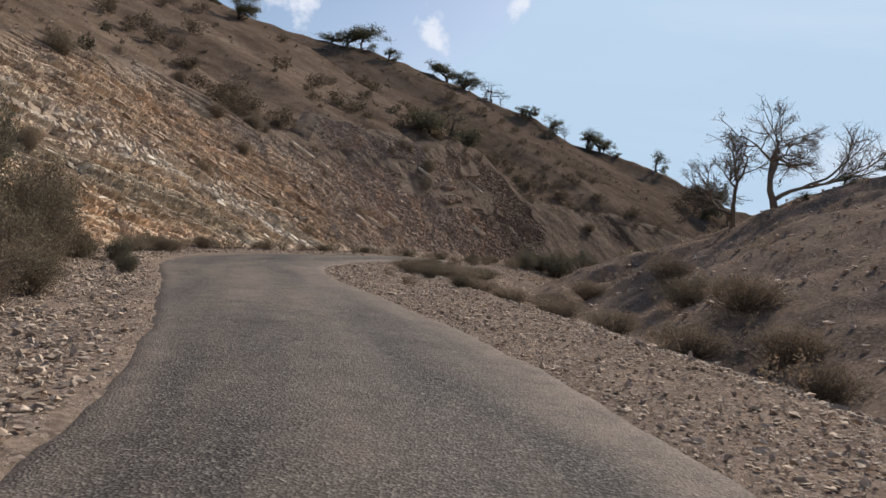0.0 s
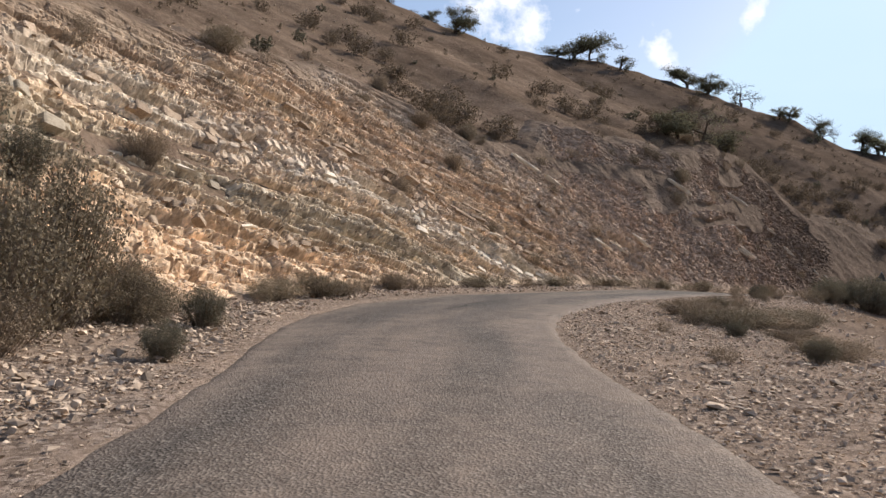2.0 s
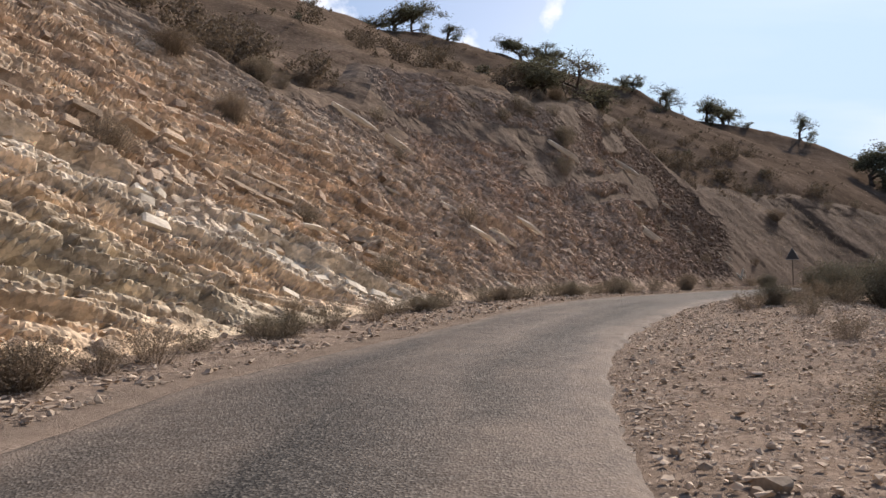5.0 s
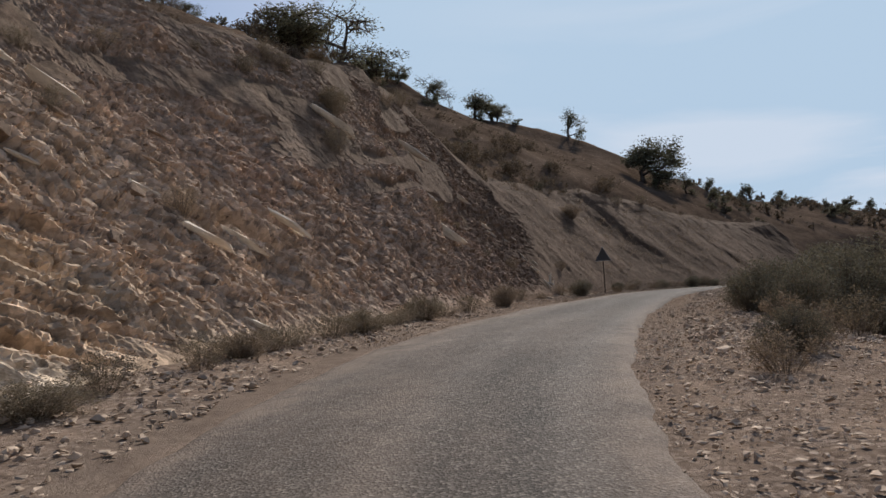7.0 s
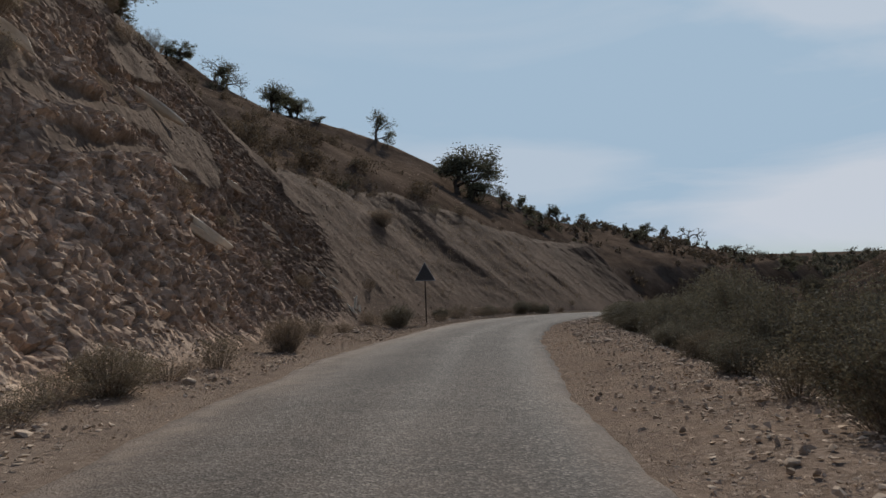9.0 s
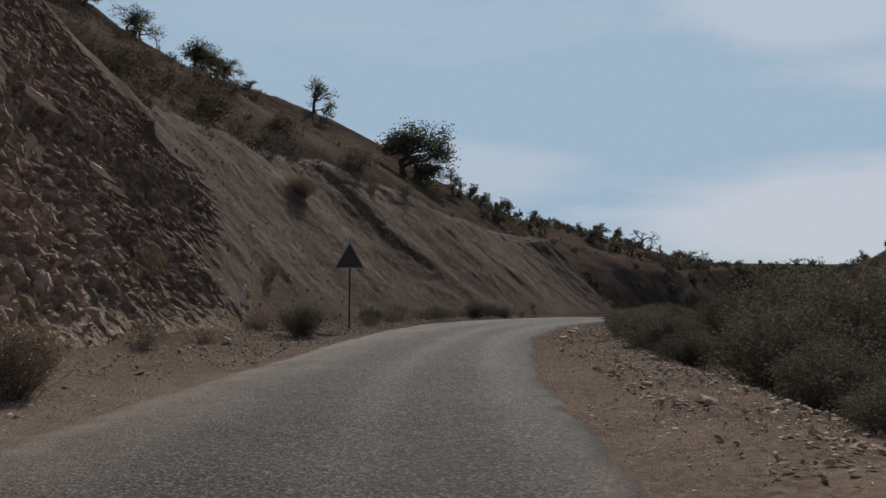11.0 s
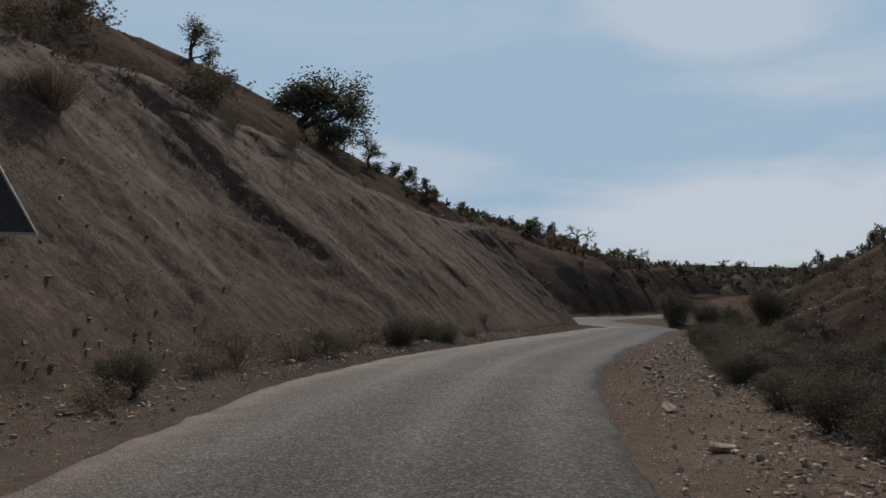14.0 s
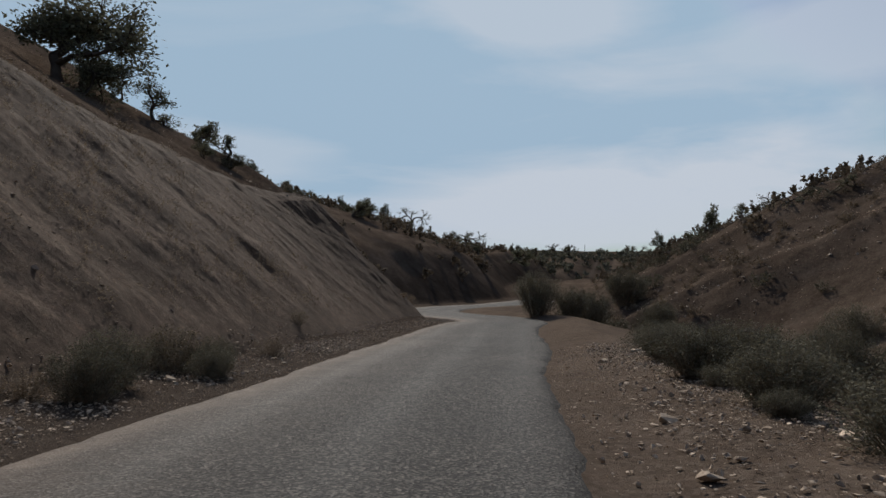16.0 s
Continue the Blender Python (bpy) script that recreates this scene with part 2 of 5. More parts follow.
# ---- materials ----
class Mat:
    """A small builder of node materials."""

    def __init__(self, name, roughness=0.9, metallic=0.0, specular=0.25):
        self.m = bpy.data.materials.new(name)
        self.m.use_nodes = True
        self.n, self.l = self.m.node_tree.nodes, self.m.node_tree.links
        self.b = self.n["Principled BSDF"]
        self.b.inputs["Roughness"].default_value = roughness
        self.b.inputs["Metallic"].default_value = metallic
        self.b.inputs["Specular IOR Level"].default_value = specular
        self.co = self.n.new("ShaderNodeTexCoord").outputs["Object"]

    def noise(self, scale, detail=4, rough=0.6, squash=None, turn=(0, 0, 0)):
        n = self.n.new("ShaderNodeTexNoise")
        n.inputs["Scale"].default_value, n.inputs["Detail"].default_value, n.inputs["Roughness"].default_value = scale, detail, rough
        co = self.co
        if squash:
            m = self.n.new("ShaderNodeMapping")
            m.inputs["Scale"].default_value = squash
            m.inputs["Rotation"].default_value = turn
            self.l.new(co, m.inputs["Vector"])
            co = m.outputs[0]
        self.l.new(co, n.inputs["Vector"])
        return n.outputs["Fac"]

    def cells(self, scale, what="Color", feature="F1"):
        n = self.n.new("ShaderNodeTexVoronoi")
        n.feature = feature
        n.inputs["Scale"].default_value = scale
        self.l.new(self.co, n.inputs["Vector"])
        return n.outputs[what]

    def grey(self, colour):
        n = self.n.new("ShaderNodeRGBToBW")
        self.l.new(colour, n.inputs[0])
        return n.outputs[0]

    def ramp(self, fac, *stops):
        n = self.n.new("ShaderNodeValToRGB")
        e = n.color_ramp.elements
        while len(e) < len(stops):
            e.new(0.5)
        for el, (p, c) in zip(e, stops):
            el.position, el.color = p, (*c, 1) if len(c) == 3 else c
        self.l.new(fac, n.inputs[0])
        return n.outputs[0]

    def mix(self, fac, a, b, how="MIX"):
        n = self.n.new("ShaderNodeMixRGB")
        n.blend_type = how
        for i, v in ((0, fac), (1, a), (2, b)):
            if isinstance(v, (int, float)):
                n.inputs[i].default_value = v if i == 0 else (v, v, v, 1)
            elif isinstance(v, tuple):
                n.inputs[i].default_value = (*v, 1)
            else:
                self.l.new(v, n.inputs[i])
        return n.outputs[0]

    def attribute(self, name):
        n = self.n.new("ShaderNodeAttribute")
        n.attribute_name = name
        return n.outputs["Fac"]

    def island(self):
        return self.n.new("ShaderNodeNewGeometry").outputs["Random Per Island"]

    def each(self):
        return self.n.new("ShaderNodeObjectInfo").outputs["Random"]

    def done(self, colour, bump=None, strength=0.4, distance=0.05, rough=None):
        if isinstance(colour, tuple):
            self.b.inputs["Base Color"].default_value = (*colour, 1)
        else:
            self.l.new(colour, self.b.inputs["Base Color"])
        if bump is not None:
            n = self.n.new("ShaderNodeBump")
            n.inputs["Strength"].default_value, n.inputs["Distance"].default_value = strength, distance
            self.l.new(bump, n.inputs["Height"])
            self.l.new(n.outputs[0], self.b.inputs["Normal"])
        if rough is not None:
            self.l.new(rough, self.b.inputs["Roughness"])
        return self.m


def asphalt_material():
    m = Mat("asphalt", 0.9, specular=0.15)
    chips = m.cells(42)
    stone = m.ramp(m.grey(chips), (0.1, (0.018, 0.017, 0.016)), (0.5, (0.036, 0.034, 0.032)), (0.92, (0.17, 0.155, 0.136)))
    broad = m.ramp(m.noise(0.35, 5, 0.6), (0.3, (0.75, 0.75, 0.75)), (0.7, (1.15, 1.12, 1.08)))
    base = m.mix(1.0, stone, broad, "MULTIPLY")
    base = m.mix(1.0, base, m.ramp(m.noise(11, 4, 0.75), (0.3, (0.62,) * 3), (0.52, (1.0,) * 3), (0.72, (1.55, 1.5, 1.44))), "MULTIPLY")
    # the surface turns a fifth darker further along the road
    base = m.mix(1.0, base, m.ramp(m.attribute("dark_stretch"), (0, (1,) * 3), (1, (0.8, 0.8, 0.81))), "MULTIPLY")
    dust = m.mix(1.0, m.attribute("dust"), m.ramp(m.noise(1.6, 6, 0.7), (0.3, (0.4, 0.4, 0.4)), (0.7, (1, 1, 1))), "MULTIPLY")
    base = m.mix(dust, base, m.mix(0.35, (0.28, 0.215, 0.165), stone))
    base = m.mix(1.0, base, m.ramp(m.attribute("broken"), (0, (1,) * 3), (1, (0.35,) * 3)), "MULTIPLY")
    rough = m.mix(1.0, m.ramp(m.noise(30, 3), (0.3, (0.8,) * 3), (0.7, (1.0,) * 3)), m.ramp(m.attribute("track"), (0, (1,) * 3), (1, (0.93,) * 3)), "MULTIPLY")
    return m.done(base, m.cells(42, "Distance"), 0.9, 0.012, rough)


def earth_of(m):
    """Dry brown earth; its darkening along the road is multiplied on afterwards."""
    earth = m.ramp(m.noise(0.55, 8, 0.65), (0.25, (0.085, 0.063, 0.048)), (0.5, (0.165, 0.122, 0.092)), (0.75, (0.265, 0.205, 0.16)))
    grass = m.ramp(m.noise(2.2, 6, 0.7), (0.42, (0, 0, 0)), (0.62, (1, 1, 1)))
    earth = m.mix(m.mix(1.0, grass, (0.55, 0.55, 0.55), "MULTIPLY"), earth, (0.15, 0.121, 0.09))
    earth = m.mix(1.0, earth, m.ramp(m.noise(5.5, 5, 0.75), (0.3, (0.55, 0.53, 0.5)), (0.55, (1.0,) * 3), (0.75, (1.7, 1.62, 1.5))), "MULTIPLY")
    earth = m.mix(1.0, earth, m.ramp(m.noise(0.09, 5, 0.6), (0.3, (0.72, 0.7, 0.68)), (0.7, (1.22, 1.2, 1.18))), "MULTIPLY")
    return earth


def ground_material():
    m = Mat("dry_ground", 1.0, specular=0.0)
    earth = m.mix(1.0, earth_of(m), m.ramp(m.attribute("backlit_dark_soil"), (0, (1,) * 3), (1, (1.1, 1.12, 1.16))), "MULTIPLY")
    grit = m.ramp(m.grey(m.cells(16)), (0.1, (0.06, 0.046, 0.037)), (0.5, (0.16, 0.124, 0.1)), (0.95, (0.4, 0.33, 0.27)))
    pale = m.ramp(m.noise(0.8, 5), (0.3, (0.25, 0.186, 0.137)), (0.7, (0.38, 0.29, 0.218)))
    verge = m.mix(m.ramp(m.noise(1.3, 5), (0.35, (0.25,) * 3), (0.65, (0.85,) * 3)), pale, grit)
    colour = m.mix(m.attribute("verge"), earth, verge)
    sand = m.ramp(m.noise(2.4, 6, 0.7), (0.3, (0.165, 0.127, 0.099)), (0.7, (0.255, 0.202, 0.158)))
    colour = m.mix(m.attribute("sand"), colour, sand)
    # darker valley soil, with the shade of backlit ground put into the colour
    colour = m.mix(1.0, colour, m.ramp(m.attribute("backlit_dark_soil"), (0, (1,) * 3), (1, (0.34, 0.345, 0.355))), "MULTIPLY")
    bump = m.mix(0.5, m.mix(0.5, m.noise(9, 6, 0.75), m.noise(38, 4, 0.7)), m.noise(2.2, 8, 0.75))
    return m.done(colour, bump, 0.8, 0.13)


def rock_material():
    m = Mat("layered_rock", 0.95, specular=0.03)
    plain = m.co
    lay = m.n.new("ShaderNodeCombineXYZ")
    m.l.new(m.attribute("bedding"), lay.inputs[0])
    m.l.new(m.attribute("along"), lay.inputs[1])
    m.co = lay.outputs[0]
    fine = m.noise(1.0, 5, 0.65, (7.0, 1.1, 1.0))
    thin = m.noise(1.0, 4, 0.7, (26.0, 3.0, 1.0))
    wide = m.noise(1.0, 4, 0.6, (0.35, 0.25, 1.0))
    m.co = plain
    # the beds from the lowest to the highest, 25 m of them
    level = m.n.new("ShaderNodeMath")
    level.operation = "MULTIPLY_ADD"
    level.inputs[1].default_value, level.inputs[2].default_value = 0.04, -0.03
    m.l.new(m.attribute("bedding"), level.inputs[0])
    sway = m.n.new("ShaderNodeMath")
    sway.operation = "MULTIPLY_ADD"
    sway.inputs[1].default_value = 0.06
    m.l.new(wide, sway.inputs[0])
    m.l.new(level.outputs[0], sway.inputs[2])
    band = m.ramp(sway.outputs[0], (0.1, (0.58, 0.45, 0.325)), (0.2, (0.6, 0.465, 0.33)), (0.26, (0.56, 0.445, 0.32)), (0.3, (0.45, 0.395, 0.305)), (0.345, (0.48, 0.41, 0.31)), (0.37, (0.58, 0.465, 0.34)), (0.395, (0.61, 0.545, 0.445)), (0.43, (0.58, 0.51, 0.41)),
                  (0.45, (0.55, 0.44, 0.325)), (0.495, (0.42, 0.33, 0.245)), (0.515, (0.57, 0.465, 0.345)), (0.58, (0.48, 0.37, 0.27)), (0.66, (0.52, 0.415, 0.31)), (0.74, (0.56, 0.47, 0.37)), (0.82, (0.45, 0.35, 0.265)), (0.95, (0.46, 0.36, 0.28)))
    bedded = m.ramp(m.attribute("loose"), (0, (1,) * 3), (1, (0.12,) * 3))
    base = m.mix(bedded, band, m.mix(1.0, band, m.ramp(fine, (0.3, (0.62, 0.59, 0.55)), (0.5, (1.0, 1.0, 1.0)), (0.72, (1.3, 1.28, 1.25))), "MULTIPLY"))
    base = m.mix(bedded, base, m.mix(1.0, base, m.ramp(thin, (0.35, (0.72, 0.69, 0.66)), (0.5, (1.0,) * 3), (0.65, (1.2, 1.18, 1.16))), "MULTIPLY"))
    base = m.mix(1.0, base, m.ramp(m.noise(0.9, 8, 0.7), (0.25, (0.66, 0.64, 0.62)), (0.75, (1.22, 1.2, 1.18))), "MULTIPLY")
    base = m.mix(m.mix(1.0, m.attribute("loose"), 0.45, "MULTIPLY"), base, m.ramp(m.noise(2.6, 5, 0.7), (0.3, (0.31, 0.23, 0.17)), (0.55, (0.47, 0.36, 0.265)), (0.75, (0.62, 0.5, 0.385))))
    rust = m.mix(1.0, m.attribute("red"), m.ramp(m.noise(0.4, 5), (0.35, (0.25,) * 3), (0.65, (0.7,) * 3)), "MULTIPLY")
    base = m.mix(rust, base, m.ramp(m.noise(5, 5, 0.7), (0.3, (0.3, 0.217, 0.158)), (0.55, (0.46, 0.352, 0.263)), (0.75, (0.64, 0.52, 0.405))))
    base = m.mix(1.0, base, m.ramp(m.attribute("red"), (0, (1,) * 3), (1, (0.86, 0.85, 0.85))), "MULTIPLY")
    orange = m.mix(1.0, m.attribute("red"), m.ramp(m.noise(0.3, 4, 0.6), (0.55, (0,) * 3), (0.68, (0.5,) * 3)), "MULTIPLY")
    base = m.mix(orange, base, (0.46, 0.3, 0.2))
    # darker rock and soil further along, plus backlight shade put into their colour
    base = m.mix(1.0, base, m.ramp(m.attribute("backlit_dark_soil"), (0.02, (1,) * 3), (0.12, (0.8, 0.78, 0.77)), (0.3, (0.58, 0.56, 0.55)), (0.6, (0.46, 0.44, 0.43))), "MULTIPLY")
    base = m.mix(m.attribute("soil"), base, m.mix(1.0, earth_of(m), m.ramp(m.attribute("backlit_dark_soil"), (0, (1,) * 3), (0.4, (0.76, 0.72, 0.7)), (1, (0.7, 0.66, 0.64))), "MULTIPLY"))
    chips = m.mix(0.5, m.cells(7, "Distance"), m.cells(19, "Distance"))
    stones = m.mix(1.0, m.ramp(m.grey(m.cells(3.6)), (0.1, (0.7, 0.68, 0.66)), (0.5, (1.0,) * 3), (0.8, (1.25, 1.24, 1.22)), (0.9, (1.6, 1.58, 1.54))), m.ramp(m.grey(m.cells(9)), (0.1, (0.78,) * 3), (0.9, (1.25,) * 3)), "MULTIPLY")
    base = m.mix(m.ramp(m.attribute("soil"), (0, (1,) * 3), (1, (0.15,) * 3)), base, m.mix(1.0, base, stones, "MULTIPLY"))
    chip = m.mix(0.6, chips, m.noise(22, 4, 0.7))
    bump = m.mix(m.attribute("loose"), m.mix(0.5, chip, m.mix(0.45, fine, thin)), chip)
    bump = m.mix(m.attribute("soil"), bump, m.mix(0.7, 0.5, m.noise(14, 6, 0.7)))
    return m.done(base, bump, 0.55, 0.06)


def plain_material(name, low, high, scale=6.0, roughness=0.9, bump=0.4, random_amount=True, thin=0.0):
    m = Mat(name, roughness, specular=0.05)
    c = m.ramp(m.noise(scale, 5, 0.65), (0.3, low), (0.7, high))
    if random_amount:
        c = m.mix(1.0, c, m.ramp(m.island(), (0, (0.62,) * 3), (1, (1.35,) * 3)), "MULTIPLY")
        c = m.mix(1.0, c, m.ramp(m.each(), (0, (0.8,) * 3), (1, (1.2,) * 3)), "MULTIPLY")
    made = m.done(c, m.noise(scale * 4, 4), bump, 0.02)
    if thin:
        glow, both = m.n.new("ShaderNodeBsdfTranslucent"), m.n.new("ShaderNodeMixShader")
        both.inputs[0].default_value = thin
        m.l.new(m.mix(1.0, c, (1.0, 0.97, 0.9), "MULTIPLY"), glow.inputs["Color"])
        m.l.new(m.b.outputs[0], both.inputs[1])
        m.l.new(glow.outputs[0], both.inputs[2])
        m.l.new(both.outputs[0], m.n["Material Output"].inputs["Surface"])
    return made


ASPHALT, GROUND, ROCK = asphalt_material(), ground_material(), rock_material()
STONE = plain_material("loose_stone", (0.31, 0.238, 0.175), (0.6, 0.485, 0.37), 5)
PALE_SLAB = plain_material("pale_slab", (0.42, 0.36, 0.28), (0.66, 0.6, 0.5), 4)
DARK_SLAB = plain_material("grey_brown_slab", (0.17, 0.125, 0.095), (0.34, 0.26, 0.19), 4)
OCHRE_BLOCK = plain_material("ochre_block", (0.27, 0.2, 0.14), (0.5, 0.395, 0.295), 7, 0.95, 0.8)
OLIVE_BLOCK = plain_material("olive_grey_block", (0.29, 0.25, 0.19), (0.47, 0.41, 0.32), 7, 0.95, 0.8)
BROWN_BLOCK = plain_material("brown_block", (0.2, 0.147, 0.108), (0.385, 0.292, 0.218), 7, 0.95, 0.8)
BARK = plain_material("bark", (0.055, 0.044, 0.036), (0.125, 0.1, 0.08), 9)
LEAF = plain_material("argan_leaf", (0.125, 0.123, 0.08), (0.225, 0.215, 0.14), 3, thin=0.2)
DRY_TWIG = plain_material("dry_twig", (0.21, 0.165, 0.118), (0.34, 0.27, 0.195), 3, thin=0.2)
TWIG = plain_material("bare_twig", (0.15, 0.12, 0.09), (0.26, 0.21, 0.16), 3)
GREY_GREEN = plain_material("grey_green_shrub", (0.155, 0.13, 0.09), (0.27, 0.225, 0.16), 3, thin=0.2)
DARK_GREEN = plain_material("dark_green_shrub", (0.105, 0.097, 0.07), (0.195, 0.18, 0.13), 3, thin=0.2)
SCRUB = plain_material("dry_scrub", (0.13, 0.102, 0.075), (0.23, 0.182, 0.13), 3, thin=0.2)
GALVANISED = plain_material("galvanised_steel", (0.06, 0.063, 0.067), (0.1, 0.104, 0.108), 12, 0.6, 0.1, False)
SIGN_EDGE = plain_material("bright_sign_edge", (0.3, 0.3, 0.3), (0.42, 0.42, 0.42), 12, 0.4, 0.05, False)

# ---- the land ----
def build_ground():
    s = np.r_[np.arange(-45, 4, 1.0), np.arange(4, 60, 0.4), np.arange(60, 140, 0.6), np.arange(140, 232, 1.0), np.arange(232, 420, 6.0)]
    inner = np.arange(-8.5, 7.5, 0.3)
    left = 7.5 + np.cumsum(np.linspace(0.35, 3.4, 64))
    right = -8.5 - np.cumsum(np.linspace(0.3, 1.9, 54))
    d = np.r_[right[::-1], inner, left]
    S, D = np.meshgrid(s, d, indexing="ij")
    x, y, z = land(S, D)
    hidden = smooth(0.1, 0.9, D - toe(S)) * (1 - smooth(0.5, 2.5, D - cut_top(S))) * smooth(10, 16, S) * (1 - smooth(166, 171, S))
    z = z - 0.75 * hidden
    z = np.where((D < road_left(S) - 0.2) & (D > road_right(S) + 0.2), on_line(S, 2) - 0.06, z + 0.03 * vnoise(x * 2.2, y * 2.2, 0, 31))
    verts = np.stack([x, y, z], -1).reshape(-1, 3)
    faces = grid_faces(len(s), len(d))[:, ::-1]
    verge = (np.maximum(smooth(-7.5, -5.0, D + 1.2 * vnoise(S / 3, D / 3, 0, 3)), 0.75 * (1 - smooth(45, 60, S)) * smooth(-34, -28, D)) * (1 - smooth(-0.2, 0.5, D - toe(S))) * (1 - smooth(196, 212, S)) * (1 - 0.5 * smooth(56, 72, S))).ravel()
    # the wide country, which goes on below the near land and out to the horizon
    g = np.r_[-4200, -2500, -1500, -900, -600, np.arange(-400, 701, 25), 900, 1400, 2200, 4200].astype(float)
    gx, gy = np.meshgrid(g, g, indexing="ij")
    c = CURVE[::6, :2]
    px, py = gx.ravel(), gy.ravel()
    gap = np.hypot(px[:, None] - c[None, :, 0], py[:, None] - c[None, :, 1])
    near = gap.argmin(1)
    tx, ty = TANGENT[::6][near].T
    side = np.sign(tx * (py - c[near, 1]) - ty * (px - c[near, 0]))
    dist = gap.min(1) * np.where(side == 0, 1, side)
    run = RUN[::6][near]
    zz = on_line(run, 2) + height(run, np.clip(dist, -62, 118))
    away = np.hypot(px - 40, py - 90)
    zz = zz * (1 - smooth(200, 420, away)) + (-2.0 + 3 * fbm(px / 120, py / 120, 0, 3, 77)) * smooth(200, 420, away)
    under = (run > -40) & (run < 400) & (dist > -62) & (dist < 112)
    zz = zz - np.where(under, 9.0, 0.6)
    far = np.stack([px, py, zz], -1)
    ff = grid_faces(len(g), len(g)) + len(verts)
    me = mesh_of("ground", np.concatenate([verts, far]), np.concatenate([faces, ff]), [GROUND], True)
    put_attribute(me, "verge", np.r_[verge, np.zeros(len(far))])
    wob = 0.35 * vnoise(S / 2.5, D, 0, 23)
    sand = smooth(-0.3, 0.1, D - road_left(S)) * (1 - smooth(0.5, 1.3, D - road_left(S) + wob)) * smooth(26, 40, S) + 0.3 * (1 - smooth(0.1, 0.7, road_right(S) - D + wob)) * (D < 0)
    put_attribute(me, "sand", np.r_[np.clip(sand, 0, 1).ravel(), np.zeros(len(far))])
    # darkening by place: valley soil, and painted shade for ground against the sun
    put_attribute(me, "backlit_dark_soil", np.r_[(smooth(72, 112, S) * (0.95 - 0.5 * smooth(6, 11, D) - 0.42 * smooth(0.5, 1.5, -D) + 0.22 * smooth(7, 12, -D))).ravel(), smooth(60, 110, py) * 0.8])
    ob = new("ground", me)
    return tagged(ob, "dry brown earth with gravel verges and sparse grass", "ground", kind="structure")


def build_road():
    s = np.arange(-45, 208, 0.2)
    u = np.linspace(0, 1, 33)
    L = road_left(s) + 0.05 * fbm(s / 0.7, 0, 0, 3, 41) + 0.06 * vnoise(s / 4, 0, 0, 43)
    R = road_right(s) + 0.05 * fbm(s / 0.6, 5, 0, 3, 47) + 0.06 * vnoise(s / 4, 3, 0, 49)
    S, U = np.meshgrid(s, u, indexing="ij")
    D = R[:, None] + (L - R)[:, None] * U
    x, y = place_xy(S, D)
    edge = np.minimum(U, 1 - U) * (L - R)[:, None]
    z = on_line(S, 2) + 0.035 + 0.05 * (1 - (2 * U - 1) ** 2) + 0.012 * fbm(x / 1.7, y / 1.7, 0, 3, 51) - 0.09 * (edge < 0.01)
    me = mesh_of("road", np.stack([x, y, z], -1).reshape(-1, 3), grid_faces(len(s), len(u))[:, ::-1], [ASPHALT], True)
    dust = np.clip(smooth(0.75, 0.0, edge) * 0.8 + smooth(3.0, 0.2, L[:, None] - D) * 0.3 * smooth(25, 40, S) + 0.75 * smooth(1.5, 0.1, D - R[:, None] + 0.5 * vnoise(S / 2, D, 0, 58)) * (1 - smooth(40, 55, S)) + 0.3 * smooth(1.7, 0.2, L[:, None] - D + 0.5 * vnoise(S / 2.5, D, 0, 59)) * smooth(55, 75, S), 0, 1)
    dust = dust * (1 - 0.9 * smooth(70, 90, S) * (D < 0)) + 1.0 * (1 - smooth(35, 85, S)) * (0.55 + 0.45 * fbm(S / 6, D / 0.8, 0, 3, 55))
    put_attribute(me, "dust", np.clip(dust, 0, 1))
    put_attribute(me, "broken", smooth(0.3, 0.06, D - R[:, None] + 0.12 * vnoise(S / 0.5, 0, 0, 57)) * smooth(58, 75, S))
    put_attribute(me, "dark_stretch", smooth(45, 78, S))
    put_attribute(me, "track", sum(np.exp(-((D - c - 0.2 * vnoise(S / 9, c, 0, 7)) / 0.3) ** 2) for c in (-0.7, 0.8, 2.4)))
    return tagged(new("road", me), "worn grey chip-seal road with dusty broken edges", "road", kind="structure")


def worley(u, v, seed):
    """Broken blocks: each one's random number, the gap to its neighbour, and where in it a place lies."""
    iu, iv = np.floor(u), np.floor(v)
    first, second = np.full(u.shape, 9.0), np.full(u.shape, 9.0)
    key, ox, oy = np.zeros(u.shape), np.zeros(u.shape), np.zeros(u.shape)
    for a in (-1, 0, 1):
        for b in (-1, 0, 1):
            cu, cv = iu + a, iv + b
            h = _hash(cu, cv, cu * 0, seed)
            dx, dy = u - cu - 0.12 - 0.76 * h, v - cv - 0.12 - 0.76 * _hash(cu, cv, cu * 0, seed + 1)
            far = 0.65 * np.maximum(abs(dx), abs(dy)) + 0.35 * np.hypot(dx, dy)
            closer = far < first
            second = np.where(closer, first, np.minimum(second, far))
            key, ox, oy = np.where(closer, _hash(cu, cv, cu * 0, seed + 2), key), np.where(closer, dx, ox), np.where(closer, dy, oy)
            first = np.where(closer, far, first)
    return key, second - first, ox, oy


def broken(u, v, seed, amount, tilt, crack, gap):
    """Relief of blocks that stand out unevenly, each with a tilted face, and the cracks between them."""
    key, edge, ox, oy = worley(u, v, seed)
    lean_u, lean_v = 2 * np.modf(key * 91.7)[0] - 1, 2 * np.modf(key * 47.3)[0] - 1.2
    return amount * (key - 0.5) + tilt * (lean_u * ox + lean_v * oy) - crack * (1 - smooth(gap * 0.4, gap, edge))


